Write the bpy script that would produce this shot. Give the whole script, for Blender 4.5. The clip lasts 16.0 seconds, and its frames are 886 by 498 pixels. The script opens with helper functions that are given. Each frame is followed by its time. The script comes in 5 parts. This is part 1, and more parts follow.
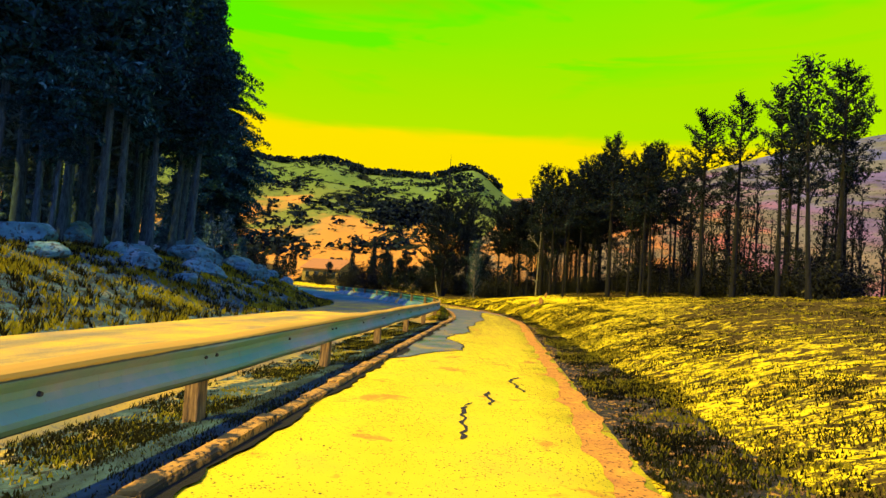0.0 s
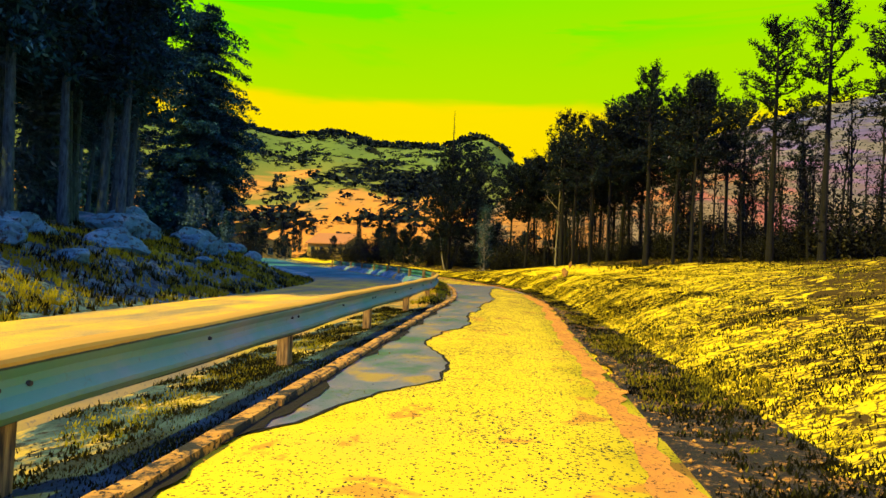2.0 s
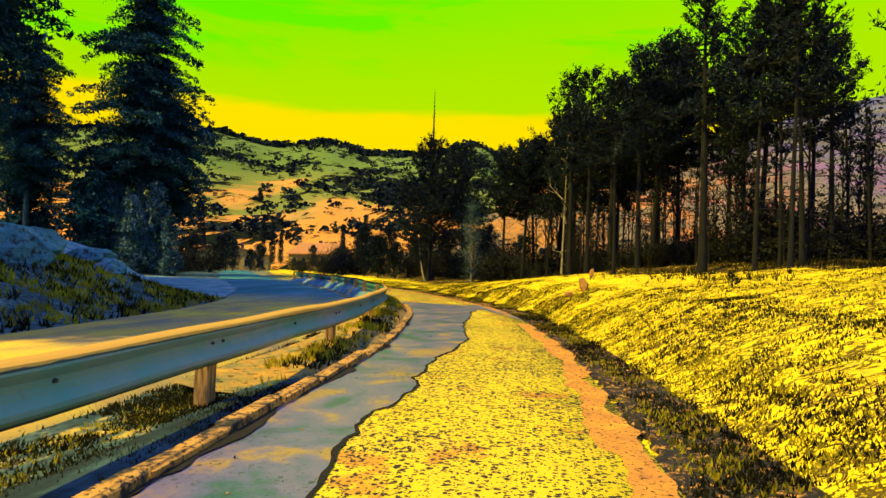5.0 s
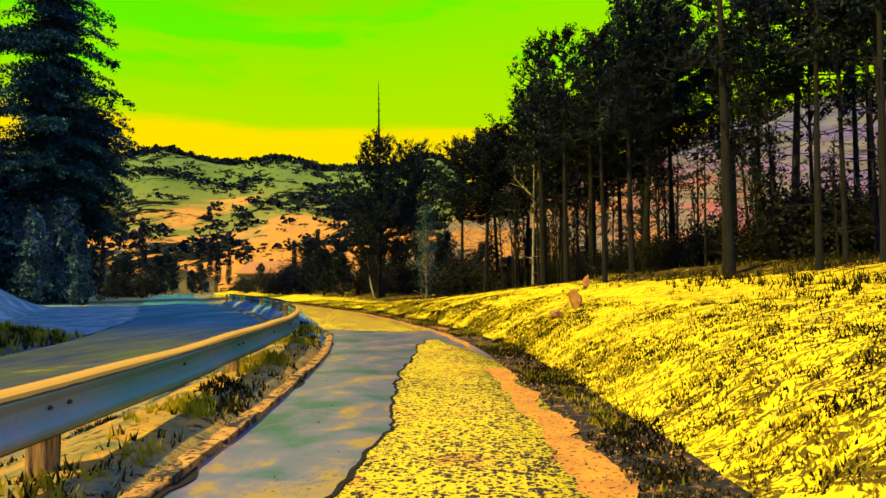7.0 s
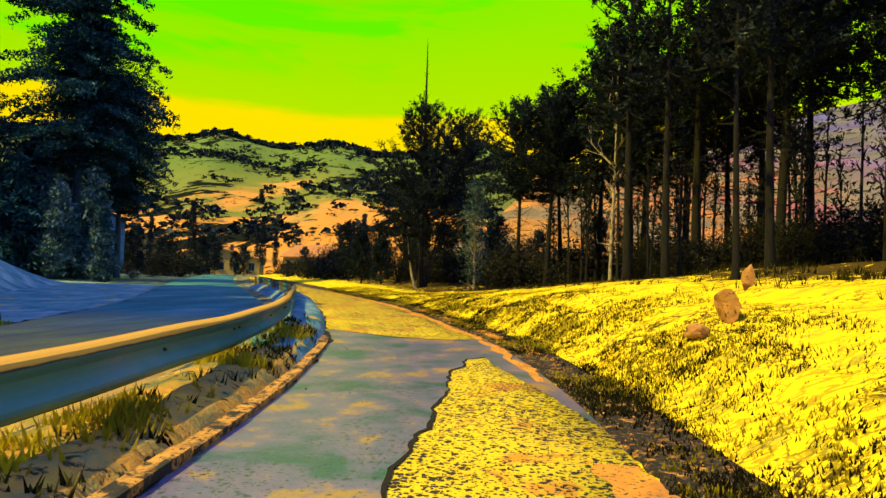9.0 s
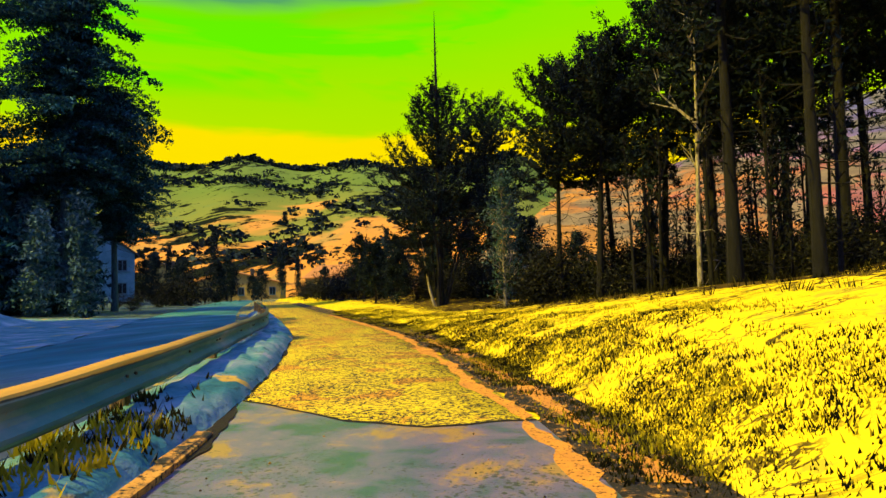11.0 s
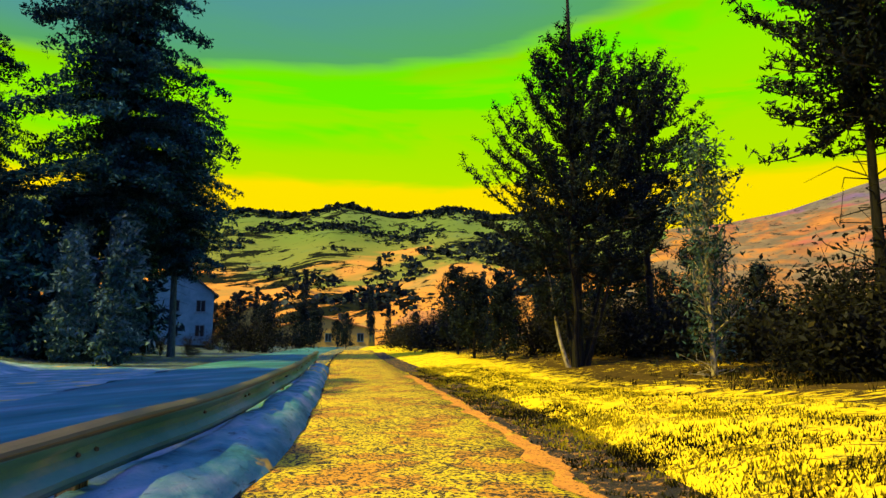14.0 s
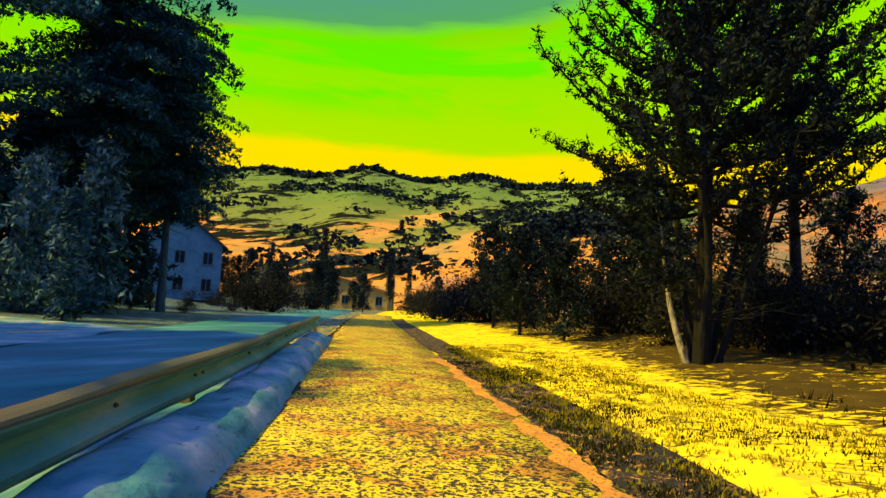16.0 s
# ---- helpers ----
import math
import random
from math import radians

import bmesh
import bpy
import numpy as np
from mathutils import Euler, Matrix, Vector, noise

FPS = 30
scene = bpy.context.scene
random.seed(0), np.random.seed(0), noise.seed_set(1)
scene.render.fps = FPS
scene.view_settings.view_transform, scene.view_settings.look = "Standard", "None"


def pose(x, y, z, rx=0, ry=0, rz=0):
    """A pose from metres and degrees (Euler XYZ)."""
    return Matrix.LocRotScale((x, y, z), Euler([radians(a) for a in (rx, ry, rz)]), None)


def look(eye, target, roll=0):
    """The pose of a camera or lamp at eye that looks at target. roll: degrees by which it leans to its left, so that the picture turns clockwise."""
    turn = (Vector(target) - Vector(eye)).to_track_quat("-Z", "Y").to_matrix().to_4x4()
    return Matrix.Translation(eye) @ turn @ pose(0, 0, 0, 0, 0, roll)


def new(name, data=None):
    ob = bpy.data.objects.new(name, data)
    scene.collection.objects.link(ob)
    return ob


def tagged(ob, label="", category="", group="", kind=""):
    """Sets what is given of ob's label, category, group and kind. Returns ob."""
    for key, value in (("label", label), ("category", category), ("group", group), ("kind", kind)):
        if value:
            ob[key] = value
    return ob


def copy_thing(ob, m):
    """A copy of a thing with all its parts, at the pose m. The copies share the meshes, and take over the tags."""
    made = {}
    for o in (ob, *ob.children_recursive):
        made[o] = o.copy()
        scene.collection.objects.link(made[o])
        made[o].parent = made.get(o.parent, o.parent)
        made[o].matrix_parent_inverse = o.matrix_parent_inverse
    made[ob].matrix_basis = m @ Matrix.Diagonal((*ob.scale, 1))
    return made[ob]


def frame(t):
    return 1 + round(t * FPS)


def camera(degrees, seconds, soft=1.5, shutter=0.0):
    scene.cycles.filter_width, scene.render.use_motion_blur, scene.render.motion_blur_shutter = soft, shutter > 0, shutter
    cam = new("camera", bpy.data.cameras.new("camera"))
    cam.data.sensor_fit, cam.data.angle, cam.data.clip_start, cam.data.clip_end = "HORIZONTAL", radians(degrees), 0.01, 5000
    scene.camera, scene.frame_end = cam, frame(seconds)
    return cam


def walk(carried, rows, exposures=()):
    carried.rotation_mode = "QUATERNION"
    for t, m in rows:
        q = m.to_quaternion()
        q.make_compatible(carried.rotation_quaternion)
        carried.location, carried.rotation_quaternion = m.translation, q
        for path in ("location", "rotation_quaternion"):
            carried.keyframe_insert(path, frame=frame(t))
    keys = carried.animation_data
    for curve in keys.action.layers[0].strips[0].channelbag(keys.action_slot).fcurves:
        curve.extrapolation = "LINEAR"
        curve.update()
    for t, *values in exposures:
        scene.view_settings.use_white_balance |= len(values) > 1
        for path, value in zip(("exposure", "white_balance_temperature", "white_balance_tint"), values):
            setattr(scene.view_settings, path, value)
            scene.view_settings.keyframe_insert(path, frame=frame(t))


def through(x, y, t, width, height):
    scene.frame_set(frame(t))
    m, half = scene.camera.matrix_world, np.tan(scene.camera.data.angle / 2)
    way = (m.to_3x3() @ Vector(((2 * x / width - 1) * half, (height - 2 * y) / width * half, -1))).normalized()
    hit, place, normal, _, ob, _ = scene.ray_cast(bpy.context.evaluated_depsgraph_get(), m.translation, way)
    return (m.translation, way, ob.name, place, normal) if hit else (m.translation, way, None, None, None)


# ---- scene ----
cam = camera(70.6, 16.0)
PATH = [
    (0, (1.84, -0.541, 1.224), (1.546, 1.433, 1.348), 4.2),
    (0.5, (1.76, 1.048, 1.252), (1.47, 3.021, 1.404), 0.8),
    (1, (1.694, 2.629, 1.25), (1.444, 4.611, 1.347), 2.9),
    (1.5, (1.579, 4.189, 1.226), (1.267, 6.164, 1.276), 0.4),
    (2, (1.506, 5.813, 1.221), (1.176, 7.786, 1.255), 2.6),
    (2.5, (1.439, 7.415, 1.212), (1.11, 9.387, 1.222), 1.6),
    (3, (1.362, 8.97, 1.214), (1.055, 10.946, 1.187), -0.6),
    (3.5, (1.245, 10.579, 1.197), (0.953, 12.557, 1.172), 0.5),
    (4, (1.153, 12.275, 1.151), (0.84, 14.251, 1.178), 1.7),
    (4.2, (1.139, 12.968, 1.165), (0.82, 14.942, 1.197), 1.9),
    (6.3, (1.149, 18.662, 1.253), (0.844, 20.634, 1.385), 0.1),
    (6.5, (1.059, 19.246, 1.275), (0.75, 21.218, 1.4), -1.3),
    (7, (0.868, 20.757, 1.239), (0.674, 22.744, 1.35), -0.5),
    (7.5, (0.721, 22.276, 1.242), (0.472, 24.257, 1.365), 0.7),
    (8, (0.607, 23.71, 1.186), (0.313, 25.684, 1.308), 2.5),
    (8.2, (0.448, 24.124, 1.171), (0.153, 26.099, 1.277), 2.3),
    (10.3, (0.153, 29.31, 1.204), (-0.317, 31.253, 1.277), 0.7),
    (10.5, (-0.017, 29.923, 1.194), (-0.493, 31.862, 1.305), 0.6),
    (11, (-0.417, 31.461, 1.208), (-0.859, 33.408, 1.331), -1.4),
    (11.5, (-0.937, 33.04, 1.24), (-1.54, 34.943, 1.363), -0.8),
    (12, (-1.515, 34.81, 1.203), (-2.202, 36.682, 1.346), 2.2),
    (12.5, (-1.976, 36.49, 1.156), (-2.699, 38.351, 1.268), 1.4),
    (13, (-2.696, 37.92, 1.246), (-3.323, 39.811, 1.417), -0.2),
    (13.5, (-3.293, 39.396, 1.294), (-3.975, 41.253, 1.586), 0.1),
    (14, (-3.876, 40.829, 1.211), (-4.598, 42.672, 1.494), -0.0),
    (14.5, (-4.603, 42.424, 1.277), (-5.399, 44.243, 1.518), 0.9),
    (15, (-5.399, 43.798, 1.226), (-6.234, 45.602, 1.449), 1.1),
    (15.5, (-6.107, 45.247, 1.227), (-6.893, 47.076, 1.42), 1.5),
    (16, (-6.848, 46.63, 1.219), (-7.638, 48.458, 1.399), 3.0),
]
# world, sun
EXPO = 1.0
walk(cam, [(t, look(eye, target, roll)) for t, eye, target, roll in PATH], [(0.0, EXPO), (16.0, EXPO)])

SUN_UP = radians(51.0)
SUN_WAY = Vector((0.80 * math.cos(SUN_UP), 0.60 * math.cos(SUN_UP), -math.sin(SUN_UP)))
lamp = bpy.data.lights.new("sun", "SUN")
lamp.energy, lamp.angle, lamp.color = 3.8, radians(0.6), (1.0, 0.72, 0.035)
sun = new("sun", lamp)
sun.rotation_mode = "QUATERNION"
sun.rotation_quaternion = SUN_WAY.to_track_quat("-Z", "Y")


class Nodes:
    """Short forms for building node trees."""

    def __init__(self, tree):
        self.tree = tree
        self.tree.nodes.clear()

    def add(self, kind, **settings):
        n = self.tree.nodes.new(kind)
        for key, value in settings.items():
            if key in ("operation", "blend_type"):
                if key == "operation":
                    n.operation = value
                else:
                    n.blend_type = value
            elif key == "data_type":
                n.data_type = value
        return n

    def link(self, a, b):
        self.tree.links.new(a, b)

    def put(self, value, socket):
        if isinstance(value, (int, float)):
            socket.default_value = value
        elif isinstance(value, tuple):
            socket.default_value = (*value, 1.0) if len(value) == 3 and len(socket.default_value) == 4 else value
        else:
            self.link(value, socket)

    def math(self, op, a, b=0.0, c=0.0):
        n = self.add("ShaderNodeMath", operation=op)
        for k, v in enumerate((a, b, c)):
            self.put(v, n.inputs[k])
        return n.outputs[0]

    def mix(self, f, a, b, blend="MIX"):
        n = self.add("ShaderNodeMix", data_type="RGBA", blend_type=blend)
        self.put(f, n.inputs[0])
        self.put(a, n.inputs[6])
        self.put(b, n.inputs[7])
        return n.outputs[2]

    def ramp(self, f, stops, hard=False):
        n = self.add("ShaderNodeValToRGB")
        n.color_ramp.interpolation = "EASE" if hard else "LINEAR"
        while len(n.color_ramp.elements) < len(stops):
            n.color_ramp.elements.new(0.5)
        for e, (p, c) in zip(n.color_ramp.elements, stops):
            e.position, e.color = p, (*c, 1.0) if isinstance(c, tuple) else (c, c, c, 1.0)
        self.put(f, n.inputs[0])
        return n.outputs[0]

    def span(self, v, a, b, c=0.0, d=1.0):
        n = self.add("ShaderNodeMapRange")
        for k, x in enumerate((v, a, b, c, d)):
            self.put(x, n.inputs[k])
        return n.outputs[0]

    def noise(self, scale, detail=4.0, rough=0.55, where=None, warp=0.0):
        n = self.add("ShaderNodeTexNoise")
        n.inputs["Scale"].default_value = scale
        n.inputs["Detail"].default_value = detail
        n.inputs["Roughness"].default_value = rough
        n.inputs["Distortion"].default_value = warp
        if where is not None:
            self.link(where, n.inputs["Vector"])
        return n.outputs[0]

    def cells(self, scale, where=None, feature="F1"):
        n = self.add("ShaderNodeTexVoronoi")
        n.feature = feature
        n.inputs["Scale"].default_value = scale
        if where is not None:
            self.link(where, n.inputs["Vector"])
        return n.outputs[0]

    def spots(self, scale, where, wander):
        """Distance to the middle of scattered cells, and a random number for each cell."""
        shake = self.add("ShaderNodeTexNoise")
        shake.inputs["Scale"].default_value = 30.0
        self.link(where, shake.inputs["Vector"])
        move = self.add("ShaderNodeVectorMath", operation="MULTIPLY_ADD")
        self.link(shake.outputs["Color"], move.inputs[0])
        move.inputs[1].default_value = (wander, wander, wander)
        self.link(where, move.inputs[2])
        v = self.add("ShaderNodeTexVoronoi")
        v.inputs["Scale"].default_value = scale
        self.link(move.outputs[0], v.inputs["Vector"])
        s = self.add("ShaderNodeSeparateColor")
        self.link(v.outputs["Color"], s.inputs[0])
        return v.outputs["Distance"], s.outputs[0]

    def place(self, scale=(1, 1, 1), turn=0.0):
        g = self.add("ShaderNodeNewGeometry")
        m = self.add("ShaderNodeMapping")
        m.inputs["Scale"].default_value = scale
        m.inputs["Rotation"].default_value = (0, 0, turn)
        self.link(g.outputs["Position"], m.inputs[0])
        return m.outputs[0]

    def height(self):
        g, s = self.add("ShaderNodeNewGeometry"), self.add("ShaderNodeSeparateXYZ")
        self.link(g.outputs["Position"], s.inputs[0])
        return s.outputs[2]


# sky: yellow glow low on the sunward side, green above it, teal to blue overhead and behind
sky = bpy.data.worlds.new("sky")
scene.world = sky
sky.use_nodes = True
w = Nodes(sky.node_tree)
way = w.add("ShaderNodeTexCoord").outputs["Generated"]
sep = w.add("ShaderNodeSeparateXYZ")
w.link(way, sep.inputs[0])
sx, sy, sz = sep.outputs
streak = w.add("ShaderNodeMapping")
streak.inputs["Scale"].default_value = (1.2, 1.2, 7.0)
w.link(way, streak.inputs[0])
cloud = w.noise(2.2, 4.0, 0.6, streak.outputs[0], 0.3)
lean = w.math("MULTIPLY", w.math("MULTIPLY", sx, -0.19), w.span(sz, 0.25, 0.42))
lift = w.math("ADD", w.math("ADD", sz, lean), w.span(cloud, 0.0, 1.0, -0.035, 0.035))
front = w.ramp(lift, [(0.0, (1.0, 0.70, 0.0)), (0.225, (1.0, 0.78, 0.0)), (0.243, (0.46, 0.82, 0.0)), (0.33, (0.38, 0.83, 0.0)), (0.42, (0.26, 0.87, 0.0)), (0.475, (0.28, 0.74, 0.0)), (0.50, (0.10, 0.40, 0.13)), (0.62, (0.08, 0.28, 0.40)), (0.8, (0.36, 0.50, 1.40)), (1.0, (0.40, 0.50, 1.55))])
back = w.ramp(sz, [(0.0, (0.28, 0.50, 1.0)), (0.5, (0.36, 0.50, 1.40)), (1.0, (0.40, 0.50, 1.55))])
patch = w.math("MULTIPLY", w.ramp(w.noise(1.7, 4.0, 0.6, streak.outputs[0], 0.6), [(0.50, 0.0), (0.58, 1.0)]), w.math("MULTIPLY", w.span(lift, 0.29, 0.36), w.span(lift, 0.50, 0.46)))
front = w.mix(w.math("MULTIPLY", patch, 0.8), front, (0.10, 0.92, 0.0))
bg = w.add("ShaderNodeBackground")
w.link(w.mix(w.span(sy, -0.25, 0.25), back, front), bg.inputs[0])
bg.inputs[1].default_value = 0.5
w.link(bg.outputs[0], w.add("ShaderNodeOutputWorld").inputs[0])


# ---- materials ----
def material(name, paint, rough=0.85, metal=0.0, bump=None, depth=0.02, gloss=0.3):
    """paint(nodes) gives the colour, bump(nodes) a height."""
    m = bpy.data.materials.new(name)
    m.use_nodes = True
    n = Nodes(m.node_tree)
    b = n.add("ShaderNodeBsdfPrincipled")
    n.put(paint(n), b.inputs["Base Color"])
    n.put(rough(n) if callable(rough) else rough, b.inputs["Roughness"])
    b.inputs["Metallic"].default_value = metal
    b.inputs["Specular IOR Level"].default_value = gloss
    if bump:
        k = n.add("ShaderNodeBump")
        k.inputs["Distance"].default_value = depth
        k.inputs["Strength"].default_value = 0.8
        n.link(bump(n), k.inputs["Height"])
        n.link(k.outputs[0], b.inputs["Normal"])
    n.link(b.outputs[0], n.add("ShaderNodeOutputMaterial").inputs[0])
    return m


def thin_leaf(name, paint, through=0.5):
    """A blade that lets light through."""
    m = bpy.data.materials.new(name)
    m.use_nodes = True
    n = Nodes(m.node_tree)
    tone = paint(n)
    a, b, k = n.add("ShaderNodeBsdfDiffuse"), n.add("ShaderNodeBsdfTranslucent"), n.add("ShaderNodeMixShader")
    n.link(tone, a.inputs[0])
    n.link(tone, b.inputs[0])
    k.inputs[0].default_value = through
    n.link(a.outputs[0], k.inputs[1])
    n.link(b.outputs[0], k.inputs[2])
    n.link(k.outputs[0], n.add("ShaderNodeOutputMaterial").inputs[0])
    return m


def paint_asphalt(n):
    at = n.place()
    tone = n.ramp(n.noise(0.8, 5, 0.6, at), [(0.3, (0.58, 0.46, 0.016)), (0.5, (0.64, 0.52, 0.02)), (0.72, (0.62, 0.45, 0.035))])
    sep = n.add("ShaderNodeSeparateXYZ")
    n.link(at, sep.inputs[0])
    more = n.span(sep.outputs[1], 34, 46, -0.01, 0.07)
    dirt = n.ramp(n.math("ADD", n.noise(1.3, 5, 0.62, at, 0.4), more), [(0.575, 0.0), (0.62, 0.9)])
    tone = n.mix(dirt, tone, (0.52, 0.25, 0.035))
    worn = n.span(sep.outputs[1], 4, 22, 0.0, 1.0)
    area = n.span(n.noise(0.55, 4, 0.6, at), 0.3, 0.7, -0.09, 0.09)
    for scale, few, many in ((21.0, 0.10, 0.44), (38.0, 0.24, 0.45)):
        far, own = n.spots(scale, at, 0.045)
        size = n.math("ADD", n.math("MULTIPLY_ADD", worn, many - few, few), area)
        size = n.math("ADD", size, n.span(sep.outputs[1], 35, 42, 0.0, 0.05))
        size = n.math("MULTIPLY", size, n.span(own, 0.0, 1.0, 0.1, 1.45))
        tone = n.mix(n.ramp(n.math("SUBTRACT", size, far), [(0.0, 0.0), (0.05, 1.0)]), tone, (0.036, 0.032, 0.030))
    return tone


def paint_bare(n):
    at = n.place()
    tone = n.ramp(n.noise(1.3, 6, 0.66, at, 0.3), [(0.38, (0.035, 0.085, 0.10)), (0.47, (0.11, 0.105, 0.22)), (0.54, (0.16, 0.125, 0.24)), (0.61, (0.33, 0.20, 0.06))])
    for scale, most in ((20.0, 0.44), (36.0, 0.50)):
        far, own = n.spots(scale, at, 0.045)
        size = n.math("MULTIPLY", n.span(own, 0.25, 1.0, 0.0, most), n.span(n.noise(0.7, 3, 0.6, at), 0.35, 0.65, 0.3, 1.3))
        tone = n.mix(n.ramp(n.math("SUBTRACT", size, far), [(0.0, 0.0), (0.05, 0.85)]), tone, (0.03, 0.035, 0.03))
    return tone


def paint_shaded_snow(n):
    # the snow's dark blue is shade held in its base colour
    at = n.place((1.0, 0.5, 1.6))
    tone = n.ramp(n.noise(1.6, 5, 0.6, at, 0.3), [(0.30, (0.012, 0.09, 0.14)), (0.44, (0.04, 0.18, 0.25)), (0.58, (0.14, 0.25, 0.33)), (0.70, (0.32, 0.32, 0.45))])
    # orange patches painted where sunlight would catch the lumps
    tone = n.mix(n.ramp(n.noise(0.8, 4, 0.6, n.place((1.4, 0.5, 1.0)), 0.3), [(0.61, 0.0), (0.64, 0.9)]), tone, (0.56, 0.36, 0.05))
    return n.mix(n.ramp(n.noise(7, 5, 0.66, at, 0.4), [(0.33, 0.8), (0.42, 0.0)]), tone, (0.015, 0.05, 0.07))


def paint_road(n):
    at = n.place()
    tone = n.ramp(n.noise(0.6, 5, 0.6, at), [(0.3, (0.36, 0.27, 0.13)), (0.5, (0.54, 0.36, 0.07)), (0.68, (0.62, 0.50, 0.04))])
    sep = n.add("ShaderNodeSeparateXYZ")
    n.link(at, sep.inputs[0])
    # blue shade on the far stretch, painted in as the road's own colour
    road_shade = n.ramp(n.noise(0.7, 5, 0.6, n.place((1.0, 0.3, 1.0), 0.3)), [(0.34, (0.008, 0.10, 0.13)), (0.54, (0.03, 0.17, 0.22)), (0.70, (0.13, 0.25, 0.33))])
    tone = n.mix(n.span(sep.outputs[1], 33, 41), tone, road_shade)
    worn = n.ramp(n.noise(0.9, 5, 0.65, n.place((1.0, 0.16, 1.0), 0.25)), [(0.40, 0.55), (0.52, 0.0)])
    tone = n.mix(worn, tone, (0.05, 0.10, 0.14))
    return n.mix(n.math("MULTIPLY", n.ramp(n.noise(30, 2, 0.5, at), [(0.34, 1.0), (0.42, 0.0)]), 0.5), tone, (0.08, 0.10, 0.12))


def paint_field(n):
    at = n.place()
    sep = n.add("ShaderNodeSeparateXYZ")
    n.link(at, sep.inputs[0])
    flat = n.place((0.8, 1.3, 1.0), 0.5)
    tone = n.ramp(n.noise(1.1, 5, 0.6, at), [(0.3, (0.60, 0.49, 0.012)), (0.5, (0.68, 0.56, 0.015)), (0.78, (0.66, 0.46, 0.02))])
    rim = n.math("ABSOLUTE", n.math("SUBTRACT", n.noise(1.5, 5, 0.62, flat, 0.9), 0.5))
    lines = n.math("MULTIPLY", n.ramp(rim, [(0.009, 1.0), (0.020, 0.0)]), n.ramp(n.noise(0.8, 3, 0.6, at), [(0.40, 0.0), (0.50, 0.95)]))
    rim = n.math("ABSOLUTE", n.math("SUBTRACT", n.noise(3.4, 4, 0.6, flat, 0.8), 0.5))
    fine = n.math("MULTIPLY", n.ramp(rim, [(0.016, 1.0), (0.032, 0.0)]), n.span(sep.outputs[1], 26, 35, 0.95, 0.0))
    lines = n.math("MAXIMUM", lines, fine)
    early = n.math("MULTIPLY", n.span(sep.outputs[0], 3.2, 7.5, -0.02, 0.13), n.span(sep.outputs[1], 27, 36, 1.0, 0.2))
    thick = n.math("ADD", n.span(sep.outputs[1], 16, 32, 0.04, -0.17), n.math("ADD", n.span(n.noise(0.22, 3, 0.6, at), 0.3, 0.7, -0.05, 0.05), early))
    crest = n.math("ADD", sep.outputs[0], n.math("MULTIPLY", sep.outputs[1], 0.55))
    thick = n.math("ADD", thick, n.span(crest, 22.6, 25.4, 0.0, 0.36))
    tuft = n.ramp(n.math("SUBTRACT", n.noise(4.2, 6, 0.68, flat, 0.6), thick), [(0.395, 1.0), (0.44, 0.0)])
    dark = n.math("MAXIMUM", lines, tuft)
    moss = n.ramp(n.noise(3.0, 4, 0.6, at), [(0.58, 0.0), (0.64, 0.6)])
    return n.mix(dark, n.mix(moss, tone, (0.30, 0.30, 0.04)), n.mix(n.noise(2.0, 4, 0.6, at), (0.012, 0.014, 0.010), (0.11, 0.075, 0.018)))


def paint_soil(n):
    at = n.place()
    tone = n.ramp(n.noise(7, 6, 0.72, at, 0.3), [(0.40, (0.010, 0.012, 0.014)), (0.49, (0.024, 0.021, 0.018)), (0.54, (0.09, 0.055, 0.02)), (0.59, (0.36, 0.17, 0.04)), (0.68, (0.54, 0.38, 0.04))])
    lump = n.ramp(n.noise(11, 5, 0.7, at, 0.5), [(0.47, 1.0), (0.52, 0.0)])
    tone = n.mix(lump, tone, (0.014, 0.013, 0.014))
    far, own = n.spots(34.0, at, 0.04)
    chip = n.ramp(n.math("SUBTRACT", n.span(own, 0.55, 1.0, 0.0, 0.42), far), [(0.0, 0.0), (0.06, 0.9)])
    return n.mix(chip, tone, (0.12, 0.085, 0.05))


def paint_verge(n):
    at = n.place((1, 0.55, 1))
    tone = n.ramp(n.noise(3.0, 5, 0.66, at, 0.3), [(0.38, (0.018, 0.05, 0.06)), (0.50, (0.06, 0.12, 0.12)), (0.58, (0.46, 0.34, 0.06)), (0.72, (0.64, 0.50, 0.05))])
    return n.mix(n.ramp(n.noise(15, 4, 0.66, at, 0.4), [(0.40, 1.0), (0.47, 0.0)]), tone, (0.015, 0.02, 0.02))


def paint_bank(n):
    at = n.place()
    tone = n.ramp(n.noise(1.4, 6, 0.65, at), [(0.36, (0.014, 0.035, 0.04)), (0.50, (0.045, 0.11, 0.13)), (0.62, (0.12, 0.19, 0.19)), (0.70, (0.42, 0.36, 0.10))])
    return n.mix(n.ramp(n.noise(9, 4, 0.65, at), [(0.44, 1.0), (0.52, 0.0)]), tone, (0.022, 0.03, 0.034))


